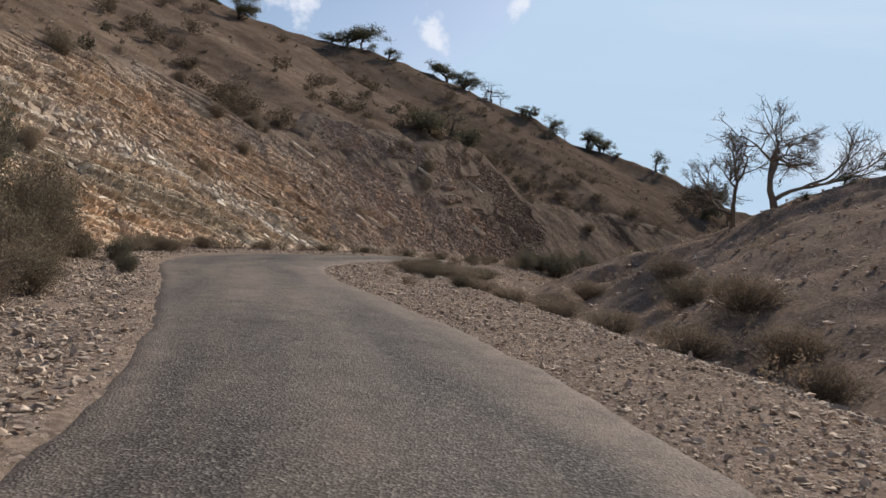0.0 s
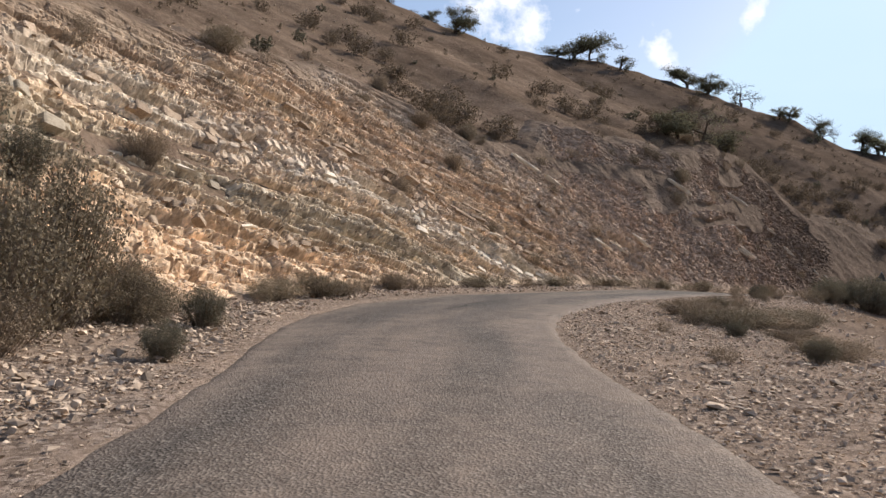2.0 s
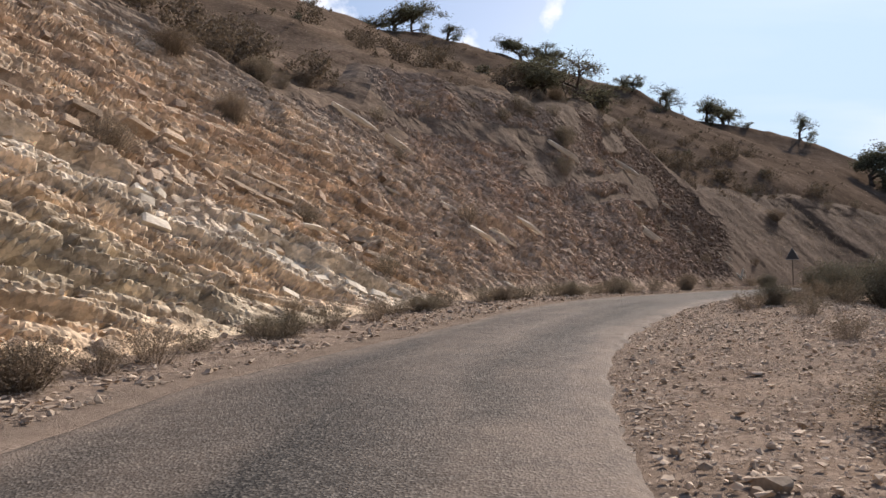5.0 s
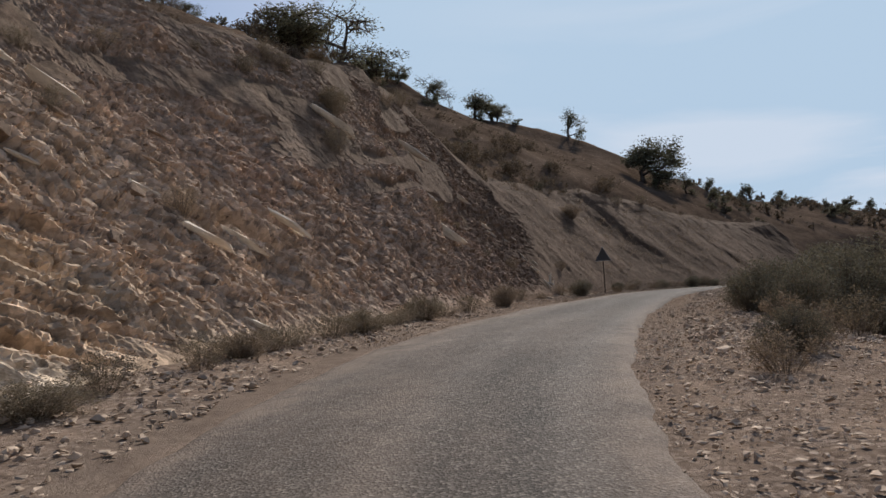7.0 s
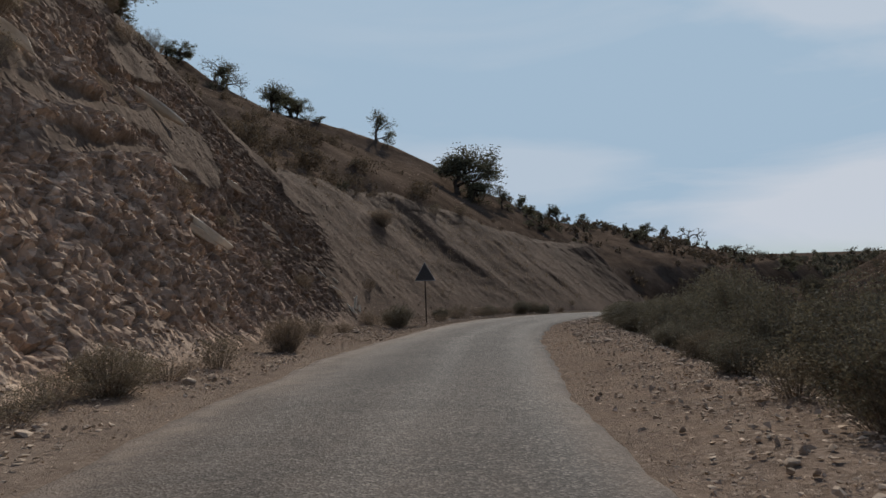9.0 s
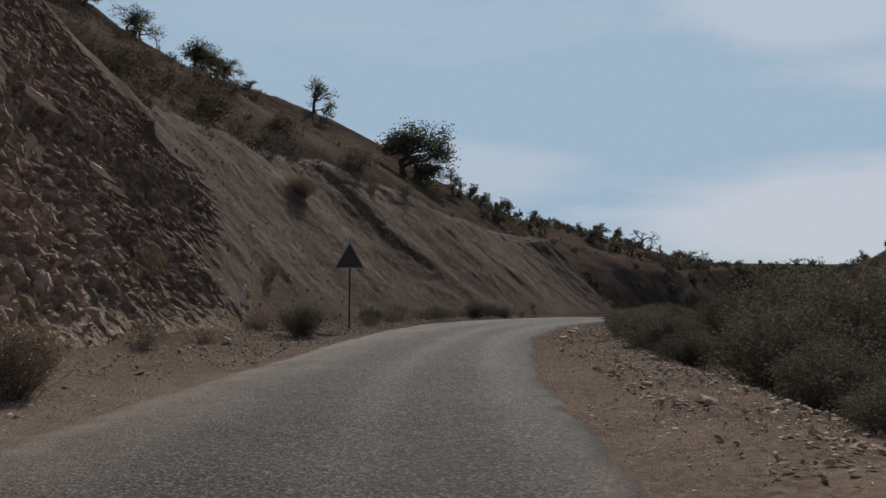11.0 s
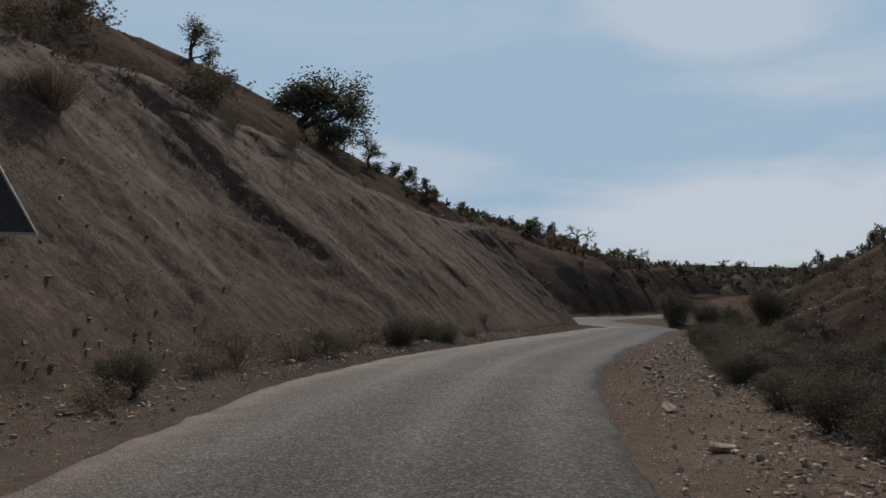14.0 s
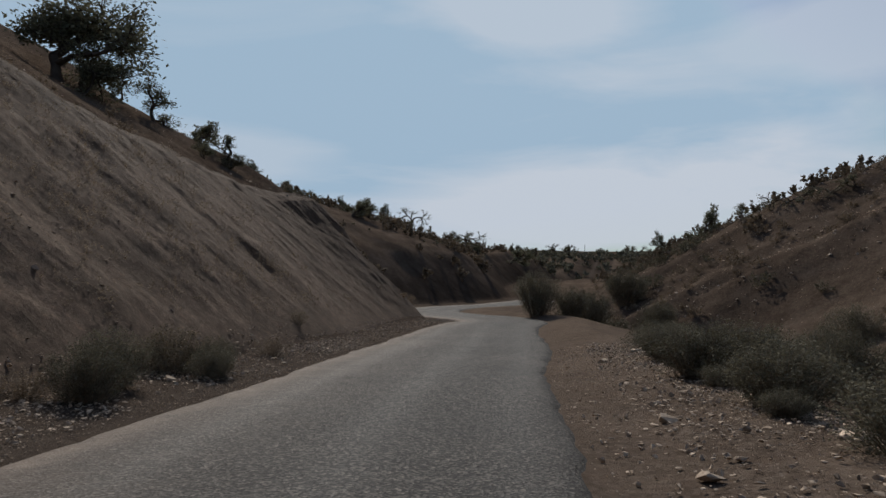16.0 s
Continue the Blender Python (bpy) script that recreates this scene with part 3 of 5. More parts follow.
def build_face():
    """The road cutting: beds of rock that dip forwards, broken into ledges and blocks, then a gullied bank of earth."""
    s = np.r_[np.arange(10, 26, 0.12), np.arange(26, 76, 0.055), np.arange(76, 100, 0.07), np.arange(100, 172, 0.14)]
    v = np.linspace(0, 1, 270)
    S, V = np.meshgrid(s, v, indexing="ij")
    a, b = toe(S) - 0.25, cut_top(S) + 2.2
    D = a + (b - a) * V
    x, y, z = land(S, D)
    rise = z - on_line(S, 2)
    e = 0.4
    g1 = np.clip((height(S, D + e) - height(S, D - e)) / (2 * e), 0, 3)
    run = np.hypot(1, g1)
    nx, ny, nz = place_xy(S, D - 1)[0] - x, place_xy(S, D - 1)[1] - y, 0
    out_d, up = g1 / run, 1 / run
    along = S + 0.25 * D
    dip = 0.12 * S + 0.0075 * np.clip(S - 32, 0, 60) ** 2
    bed = rise + dip + 0.3 * fbm(S / 8, rise / 8, 0, 2, 61)
    q = bed + 0.16 * vnoise(bed * 1.1, S / 11, 0, 63) + 0.03 * vnoise(S / 0.8, bed * 3, 0, 67)
    # ledges: whole beds stand out or lie back, undercut at their foot
    ledge = 0.0
    for thick, length, amount, seed in ((0.95, 6.0, 0.52, 71), (0.36, 2.2, 0.3, 73), (0.13, 0.9, 0.1, 79)):
        i = np.floor(q / thick)
        f = q / thick - i
        stand = 0.5 * _hash(i, i * 0, i * 0, seed) + 0.5 * (0.5 + 0.5 * vnoise(along / length, i * 3.7, 0, seed + 4))
        ledge = ledge + amount * (stand - 0.5 - 0.8 * (1 - smooth(0.12, 0.26, f)) * (0.35 + _hash(i, i * 0, i * 0, seed + 3)) - 0.2 * smooth(0.72, 1.0, f))
    blocks = broken(along / 1.25 - 0.5 * q, q / 0.46, 301, 0.24, 0.1, 0.14, 0.08) + broken(along / 0.5 - 0.6 * q, q / 0.18, 311, 0.09, 0.05, 0.06, 0.12)
    steep = smooth(54, 68, S)
    w, h = along - 0.1 * rise + 0.12 * fbm(S, rise, 0, 2, 85), rise + 0.12 * S * steep + 0.1 * fbm(S, rise, 5, 2, 86)
    rubble = broken(w / 0.75, h / 0.55, 321, 0.26, 0.16, 0.16, 0.1) * (1 - 0.5 * steep) + broken(w / (0.3 - 0.04 * steep), h / 0.3, 331, 0.15, 0.12, 0.1, 0.15) + 0.22 * fbm(S / 2.2, rise / 1.6, 0, 3, 97)
    loose = np.clip(smooth(-0.15, 0.35, fbm(S / 6, (rise - 0.2 * S) / 3, 2.0, 3, 83) - 0.25 + 1.1 * smooth(52, 64, S) - 0.5 * np.exp(-((bed - 12.6) / 0.7) ** 2) - 0.6 * np.exp(-((bed - 8.2) / 1.0) ** 2)), 0, 1)
    holes = 0.0
    for hs, hh, hl, hw, deep in ((64.7, 2.6, 1.5, 0.45, 0.75), (66.3, 3.0, 0.9, 0.4, 0.5), (54.2, 2.6, 0.7, 0.5, 0.45), (79.0, 3.0, 1.0, 0.4, 0.4), (33.0, 4.4, 1.2, 0.35, 0.5), (36.4, 3.6, 0.7, 0.35, 0.4)):
        u1, u2 = S - hs, rise - hh + 0.45 * (S - hs) * (hs > 50)
        holes = holes - deep * (1 - smooth(0.55, 1.0, np.hypot(u1 / hl, u2 / hw) + 0.25 * vnoise(S * 2, rise * 2, 0, 88)))
    soil = smooth(-2.0, 0.6, D - cut_top(S) + 0.9 * fbm(S / 3, D / 2, 0, 3, 101)) + smooth(86, 95, S - 0.3 * rise + 3.5 * fbm(rise / 2, S / 4, 0, 3, 5))
    soil = soil + 0.9 * smooth(0.15, 0.5, fbm(S / 6, (rise - 0.1 * S) / 1.3, 7.0, 3, 105) - 0.1) * smooth(3.6, 5.0, rise) * smooth(56, 64, S)
    soil = np.clip(soil, 0, 1)
    within = smooth(0, 0.9, D - toe(S)) * (1 - smooth(0.6, 2.0, D - cut_top(S)))
    rock = ((ledge + blocks) * (1 - 0.9 * loose) + rubble * (0.15 + 0.85 * loose) + 0.3 * fbm(S / 4, rise / 4, 0, 2, 99) + holes) * (1 - 0.995 * soil)
    # rain gullies run down the earth bank, with rounded ribs between them
    way = S / 4.2 + 0.02 * rise + 0.35 * fbm(S / 7, rise / 5, 0, 2, 111)
    gully = 0.5 + 0.55 * vnoise(way, rise / 9, 0, 113) + 0.22 * (1 - abs(2 * vnoise(way * 1.9, rise / 3.5, 0, 115))) + 0.08 * fbm(S / 1.6, rise / 1.8, 0, 3, 117)
    bank = 0.07 * fbm(S / 2.6, rise / 2.0, 0, 4, 103) - 0.26 * smooth(94, 108, S) * (1 - 0.75 * smooth(128, 144, S)) * (gully - 0.6) * smooth(0.2, 2.5, rise) + 0.025 * fbm(S / 0.6, rise / 0.6, 0, 3, 109) + 0.045 * fbm(S / 1.5, rise / 1.3, 3, 3, 119)
    move = rock * within + soil * bank * smooth(0, 1.5, D - toe(S)) * (1 - smooth(0.6, 2.0, D - cut_top(S)))
    drop = 0.3 * smooth(0.8, 2.2, D - cut_top(S)) + 0.3 * (1 - smooth(0.0, 0.3, D - a))
    x, y, z = x + nx * out_d * move, y + ny * out_d * move, z + up * move - drop
    me = mesh_of("rock_face", np.stack([x, y, z], -1).reshape(-1, 3), grid_faces(len(s), len(v))[:, ::-1], [ROCK], False)
    put_attribute(me, "bedding", bed)
    put_attribute(me, "along", along - 0.5 * bed)
    put_attribute(me, "soil", soil)
    put_attribute(me, "loose", loose)
    # the same soil darkening and painted backlight shade along the cutting
    put_attribute(me, "backlit_dark_soil", smooth(72, 112, S))
    put_attribute(me, "red", smooth(58, 70, S) * (1 - smooth(95, 104, S)))
    spots = np.stack([x, y, z], -1)
    return tagged(new("rock_face", me), "road cutting in tilted beds of ochre and grey rock", "rock face", kind="structure"), S, D, rise, soil, spots, bed


build_ground()
build_road()
FACE, FACE_S, FACE_D, FACE_H, FACE_SOIL, FACE_AT, FACE_BED = build_face()


def face_at(s, h):
    """The place on the cutting nearest to s along the road and h over it."""
    k = int(np.argmin((FACE_S[:, 0] - s) ** 2))
    j = int(np.argmin(abs(FACE_H[k] - h)))
    return tuple(float(q) for q in FACE_AT[k, j])


# ---- plants and stones ----
def tube(points, radii, sides=5):
    """A tapered tube along points."""
    p, r = np.asarray(points, float), np.asarray(radii, float)
    t = np.gradient(p, axis=0)
    t /= np.linalg.norm(t, axis=1)[:, None] + 1e-9
    u = np.cross(t, (0.31, 0.87, 0.38))
    u /= np.linalg.norm(u, axis=1)[:, None] + 1e-9
    w = np.cross(t, u)
    a = np.arange(sides) * 2 * math.pi / sides
    v = p[:, None] + r[:, None, None] * (np.cos(a)[None, :, None] * u[:, None] + np.sin(a)[None, :, None] * w[:, None])
    i = np.arange(len(p) * sides).reshape(len(p), sides)
    f = np.stack([i[:-1], np.roll(i[:-1], -1, 1), np.roll(i[1:], -1, 1), i[1:]], -1).reshape(-1, 4)
    return v.reshape(-1, 3), f


def join(parts):
    vs, fs, n = [], [], 0
    for v, f in parts:
        vs.append(v)
        fs.append(f + n)
        n += len(v)
    return np.concatenate(vs), np.concatenate(fs)


def leaves(rng, centres, count, spread, size, narrow=0.5):
    """Small leaf quads scattered round centres."""
    c = np.repeat(np.asarray(centres, float), count, 0)
    c = c + np.clip(rng.normal(0, 1, c.shape), -1.4, 1.4) * spread
    u = rng.normal(0, 1, c.shape)
    u /= np.linalg.norm(u, axis=1)[:, None]
    w = np.cross(u, rng.normal(0, 1, c.shape))
    w /= np.linalg.norm(w, axis=1)[:, None]
    k = size * rng.uniform(0.6, 1.4, (len(c), 1))
    v = np.stack([c - u * k, c + w * k * narrow, c + u * k, c - w * k * narrow], 1).reshape(-1, 3)
    return v, np.arange(len(v)).reshape(-1, 4)


def limbs(rng, start, way, length, radius, depth, bend, shrink, split, rise, spread):
    """Branches of a tree: tubes, and the places that carry leaves."""
    pts, p, w = [np.array(start, float)], np.array(start, float), np.array(way, float)
    for _ in range(4):
        w = w + rng.normal(0, bend, 3) * 0.45 + np.array((0, 0, rise))
        w /= np.linalg.norm(w)
        p = p + w * length / 4
        pts.append(p)
    r = np.linspace(radius, radius * 0.6, 5)
    tubes, tips = [tube(pts, r, 6 if depth > 2 else 4 if depth else 3)], []
    if depth == 0:
        return tubes, [pts[-1], pts[-2], pts[-3]]
    if depth == 1:
        tips += [pts[-1], pts[2]]
    for _ in range(rng.integers(split[0], split[1] + 1)):
        q = w + rng.normal(0, spread, 3)
        q /= np.linalg.norm(q)
        a, b = limbs(rng, pts[-1] if rng.random() < 0.65 else pts[rng.integers(2, 4)], q, length * shrink * rng.uniform(0.75, 1.2), radius * 0.6, depth - 1, bend, shrink, split, rise, spread)
        tubes += a
        tips += b
    return tubes, tips


def build_tree(seed, bare=False, dense=14, loose=0.06, leaf=0.02, deep=4):
    """A tree one metre tall: a short crooked trunk, spreading limbs, and leaf clumps on them."""
    rng = np.random.default_rng(seed)
    base = new("tree")
    lean = (rng.normal(0, 0.2), rng.normal(0, 0.2), 1)
    if bare:
        tubes, tips = limbs(rng, (0, 0, -0.08), lean, 0.3, 0.03, 5, 0.3, 0.8, (3, 4), 0.03, 0.55)
    else:
        tubes, tips = limbs(rng, (0, 0, -0.08), lean, 0.26, 0.035, deep, 0.45, 0.8, (3, 4), 0.03, 0.75)
    v, f = join(tubes)
    k = 1.0 / np.percentile(v[:, 2], 99.5)
    trunk = new("trunk", mesh_of("trunk", v * k, f, [TWIG if bare else BARK], True))
    trunk.parent = base
    if bare:
        v, f = leaves(rng, np.array(tips) * k, 2, 0.02, 0.04, 0.035)
        new("fine_branching", mesh_of("fine_branching", v, f, [TWIG])).parent = base
    else:
        v, f = leaves(rng, np.array(tips) * k, dense, loose, leaf)
        crown = new("crown", mesh_of("crown", v, f, [LEAF]))
        crown.parent = base
    return base


def shrub_parts(seed, wide=1.0, tall=0.8, twigs=90, leaf=7, size=0.016):
    """The twigs and the leaves of a shrub."""
    rng = np.random.default_rng(seed)
    parts, tips = [], []
    lobes = rng.uniform(0.75, 1.2, 7)
    for _ in range(twigs):
        a, reach = rng.uniform(0, 2 * math.pi), 0.5 * math.sqrt(rng.random())
        reach *= wide * lobes[int(a / 6.2832 * 7) % 7] * rng.uniform(0.75, 1.1)
        top = tall * (1 - 0.6 * (reach / (wide * 0.6)) ** 2) * rng.uniform(0.55, 1.0)
        foot = np.array((math.cos(a) * reach * 0.25, math.sin(a) * reach * 0.25, -0.06))
        tip = np.array((math.cos(a) * reach, math.sin(a) * reach, max(top, 0.1)))
        mid = (foot + tip) / 2 + rng.normal(0, 0.05, 3) * wide
        parts.append(tube([foot, tip], [0.0035, 0.0018], 3))
        tips += [tip, mid * 0.35 + tip * 0.65, mid]
    return join(parts), leaves(rng, tips, leaf, 0.042 * wide, size)


def build_shrub(seed, material, tall, twigs, leaf, size=0.016):
    base = new("shrub")
    for name, (v, f), m in zip(("branching", "foliage"), shrub_parts(seed, 1.0, tall, twigs, leaf, size), (TWIG, material)):
        new(name, mesh_of(name, v, f, [m])).parent = base
    return base


def rock_shape(seed, flat=0.55, corners=8):
    """An angular stone about 1 across."""
    rng = np.random.default_rng(seed)
    bm = bmesh.new()
    for _ in range(corners):
        p = rng.normal(0, 1, 3)
        p = p / np.linalg.norm(p) * rng.uniform(0.38, 0.56) * (1, 0.75, flat)
        bm.verts.new(p)
    bmesh.ops.convex_hull(bm, input=bm.verts)
    bmesh.ops.delete(bm, geom=[q for q in bm.verts if not q.link_faces], context="VERTS")
    bmesh.ops.triangulate(bm, faces=bm.faces)
    bm.verts.index_update()
    v = np.array([q.co[:] for q in bm.verts])
    f = np.array([[q.index for q in t.verts] for t in bm.faces])
    bm.free()
    return v, f


def turned(v, rng, flat=False):
    """Copies of a shape turned at random: one row a copy."""
    n = len(rng)
    c, s = np.cos(rng), np.sin(rng)
    return np.stack([c[:, None] * v[None, :, 0] - s[:, None] * v[None, :, 1], s[:, None] * v[None, :, 0] + c[:, None] * v[None, :, 1], np.broadcast_to(v[None, :, 2], (n, len(v)))], -1)


def scatter(name, shapes, places, sizes, turns, material, label, category):
    """Many small alike things as one object."""
    pick = np.arange(len(places)) % len(shapes)
    parts = []
    for k, (v, f) in enumerate(shapes):
        m = pick == k
        w = turned(v, turns[m]) * sizes[m][:, None, None] + places[m][:, None]
        n = m.sum()
        parts.append((w.reshape(-1, 3), (f[None] + (np.arange(n) * len(v))[:, None, None]).reshape(-1, f.shape[1])))
    v, f = join(parts)
    return tagged(new(name, mesh_of(name, v, f, [material])), label, category, kind="stuff")


def spot(s, d):
    x, y, z = land(s, d)
    return float(x), float(y), float(z)


RNG = np.random.default_rng(11)


def build_sign():
    x, y, z = 14.6, 91.2, spot(94.6, 4.8)[2] + 0.06
    base = new("road_sign")
    base.matrix_world = pose(x, y, z, 0, 0, -30)
    bm = bmesh.new()
    bmesh.ops.create_cone(bm, cap_ends=True, segments=12, radius1=0.03, radius2=0.03, depth=2.95, matrix=Matrix.Translation((0, 0.03, 1.17)))
    me = bpy.data.meshes.new("post")
    bm.to_mesh(me)
    bm.free()
    me.materials.append(BARK)
    new("post", me).parent = base
    for name, grow, y0, y1, mat in (("plate", 0.0, -0.004, -0.001, GALVANISED), ("rim", 0.02, -0.02, 0.006, SIGN_EDGE)):
        bm = bmesh.new()
        tri = [(-0.45 - grow, 0, 1.85 - grow), (0.45 + grow, 0, 1.85 - grow), (0, 0, 1.85 + 0.78 + grow * 1.6)]
        hole = [(-0.44, 0, 1.855), (0.44, 0, 1.855), (0, 0, 1.85 + 0.765)]
        if name == "plate":
            f = bm.faces.new([bm.verts.new((p[0], y0, p[2])) for p in tri])
            r = bmesh.ops.extrude_face_region(bm, geom=[f])
            bmesh.ops.translate(bm, vec=(0, y1 - y0, 0), verts=[q for q in r["geom"] if isinstance(q, bmesh.types.BMVert)])
        else:
            ring = [[bm.verts.new((p[0], yy, p[2])) for p in pts] for pts in (tri, hole) for yy in (y0, y1)]
            for a, b in ((0, 1), (1, 3), (3, 2), (2, 0)):
                for k in range(3):
                    bm.faces.new((ring[a][k], ring[a][(k + 1) % 3], ring[b][(k + 1) % 3], ring[b][k]))
        bmesh.ops.recalc_face_normals(bm, faces=bm.faces)
        me = bpy.data.meshes.new(name)
        bm.to_mesh(me)
        bm.free()
        me.materials.append(mat)
        new(name, me).parent = base
    return tagged(base, "triangular road sign on a steel post, seen from its grey back", "road sign")


build_sign()

# ---- trees ----
def ground_at(x, y):
    """The height of the land under a far place."""
    k = int(np.argmin(np.hypot(CURVE[:, 0] - x, CURVE[:, 1] - y)))
    d = TANGENT[k, 0] * (y - CURVE[k, 1]) - TANGENT[k, 1] * (x - CURVE[k, 0])
    return float(land(RUN[k], np.clip(d, -60, 110))[2])


def build_pole():
    """A far power pole with a cross-arm on the ridge."""
    base = new("power_pole")
    base.matrix_world = pose(234, 242, ground_at(234, 242) - 0.2, 0, 0, 35)
    for name, size, at in (("post", (0.14, 0.14, 6.5), (0, 0, 3.0)), ("cross_arm", (1.7, 0.12, 0.14), (0, 0, 5.6))):
        bm = bmesh.new()
        bmesh.ops.create_cube(bm, size=1, matrix=Matrix.Translation(at) @ Matrix.Diagonal((*size, 1)))
        bmesh.ops.bevel(bm, geom=bm.edges[:], offset=0.02, segments=1, affect="EDGES")
        me = bpy.data.meshes.new(name)
        bm.to_mesh(me)
        bm.free()
        me.materials.append(BARK)
        new(name, me).parent = base
    return tagged(base, "distant wooden power pole with a cross-arm on the ridge", "power pole")


build_pole()


TREES = [build_tree(3, dense=8), build_tree(8, dense=12), build_tree(15, dense=5, loose=0.05), build_tree(24, dense=13, loose=0.07), build_tree(5, True), build_tree(12, True), build_tree(31, dense=2),
         build_tree(41, dense=9, leaf=0.034, deep=3), build_tree(44, dense=12, leaf=0.034, deep=3), build_tree(47, dense=6, leaf=0.03, deep=3)]
TREE_LABELS = ["small argan tree with a round dark crown on the slope", "dense dark-green argan tree with a low crown", "thin-leaved argan tree with crooked branches",
               "broad dark argan tree with a full spreading crown", "bare leafless tree with fine upright branches", "bare leafless tree on a leaning forked trunk",
               "nearly leafless old argan tree with twisted limbs", "small dark argan tree on the far skyline", "round dense argan tree on the far skyline", "thin argan tree on the far skyline"]


def plant_tree(kind, x, y, z, tall, turn, wide=1.0):
    ob = copy_thing(TREES[kind], pose(x, y, z, 0, 0, turn) @ Matrix.Diagonal((tall * wide * (1.4 if kind == 2 else 1), tall * wide * (1.4 if kind == 2 else 1), tall, 1)))
    return tagged(ob, TREE_LABELS[kind], "tree", group="bare trees on the rise" if kind in (4, 5) else "argan trees on the slopes")


def plant_trees(*rows):
    for kind, s, d, tall, wide in rows:
        x, y, z = spot(s, d)
        plant_tree(kind, x, y, z - 0.05, tall, float(RNG.uniform(0, 360)), wide)


# kind, s along the road, d to its left, height, width
plant_trees(
    (2, 38.5, -20.8, 0.5, 2.2), (1, 38.6, -24.5, 0.7, 1.9), (2, 39, -22.5, 0.6, 1.8), (4, 40.6, -18.2, 4.2, 1), (5, 41.6, -20.2, 4.7, 1.1), (1, 81, 14.8, 1.9, 2),
    (2, 82.4, 15.6, 2.4, 1.5), (6, 84, 14.4, 3.1, 1.3), (1, 85.2, 46.2, 3, 1.3), (6, 86, 14, 1.7, 1.7), (0, 86.8, 55.4, 1.4, 2), (2, 88, 14.8, 2, 1.8),
    (0, 88.2, 14.8, 1.4, 1.6), (1, 108, 75.8, 1.7, 2.6), (3, 108.8, 71.8, 3.7, 2.2), (2, 110.8, 71, 4, 1), (2, 111.6, 64.2, 2.4, 1.7), (3, 121.6, 63.8, 3.6, 1.6))
plant_trees(
    (1, 124, 59.4, 3.2, 1.5), (6, 126.8, 55.4, 3.6, 1.25), (0, 128.8, 49.4, 1.6, 1.7), (1, 130, 48.6, 1.9, 1.5), (2, 131.2, 43.8, 2.8, 1.05), (6, 132.5, 44.2, 2.5, 1.2),
    (6, 134.8, 47.8, 2.9, 1.3), (2, 143, 46.5, 3.6, 1.25), (3, 143.2, 23.8, 5.2, 1.4), (0, 144.4, 16.6, 0.9, 1.5), (1, 144.6, 22.4, 2.9, 1.3), (0, 144.8, 45, 2, 1.6),
    (3, 145, 45.5, 3.4, 1.6), (0, 146, 42.6, 0.9, 2.2), (1, 146, 15.8, 0.8, 1.6), (2, 147.2, 20.6, 2.5, 1.1), (7, 149.2, 17, 1.3, 1.5), (8, 150.4, 18.6, 1.4, 1.6))
plant_trees(
    (2, 152.8, 37, 3.6, 1), (2, 153.6, 23.8, 1.3, 1.3), (0, 165.2, 28.2, 2.2, 2.2), (8, 172, 21, 2.2, 1.3), (7, 176, 22, 1.8, 1.4), (7, 180.4, -34, 1.2, 1.8),
    (9, 180.8, -31.5, 1.3, 1.7), (9, 182.8, -29, 1.6, 1.8), (7, 186.4, -25, 1.6, 1.4), (7, 202, 36.2, 2.1, 1.6), (8, 202.8, 34.6, 3.1, 1.2), (8, 206.4, 24.2, 2, 2),
    (7, 223.2, 25.4, 1.9, 1.8), (7, 236.8, 40.6, 2.2, 2.2), (8, 240.4, -19.5, 3, 0.9), (8, 240.4, -22.5, 1.9, 1.5), (8, 240.8, -25.5, 4.5, 0.9), (8, 244, 31.4, 2.5, 2))
plant_trees(
    (9, 250, 38.6, 1.7, 2), (9, 252, 33.8, 2, 2.2), (8, 252, 10.6, 2.3, 1.5), (9, 255.2, 15.8, 2.8, 1.25), (8, 256.4, 30.6, 2.7, 1.2), (9, 264.4, 29, 3.5, 1.15),
    (9, 264.8, 17, 2.9, 1.5), (8, 267.6, 9, 2.7, 2), (8, 280.8, 9, 2.6, 1.8), (7, 377.2, 22.6, 3.3, 1.9), (7, 398.8, 23, 2.4, 2.2))
for s in np.arange(180, 300, 7.0):
    d = float(crest(s)) * RNG.uniform(0.6, 0.98)
    x, y, z = spot(s, d)
    plant_tree(int(RNG.integers(7, 10)), x, y, z - 0.1, RNG.uniform(1.0, 2.2), float(RNG.uniform(0, 360)), RNG.uniform(1.0, 1.6))
for s in np.arange(128, 250, 6.5):
    d = -44 + RNG.uniform(-3, 4)
    x, y, z = spot(s, d)
    plant_tree(int(RNG.integers(7, 10)), x, y, z - 0.1, RNG.uniform(1.2, 2.6), float(RNG.uniform(0, 360)), RNG.uniform(1.0, 1.5))
for k in range(40):
    a = RNG.uniform(0, 1)
    x, y = 215 + 190 * a + RNG.normal(0, 6), 320 - 40 * a + RNG.normal(0, 22)
    plant_tree(int(RNG.integers(7, 10)), x, y, ground_at(x, y) - 0.3, RNG.uniform(2.5, 5.0), float(RNG.uniform(0, 360)), 1.3)
for t in TREES:
    for o in (*t.children_recursive, t):
        bpy.data.objects.remove(o)

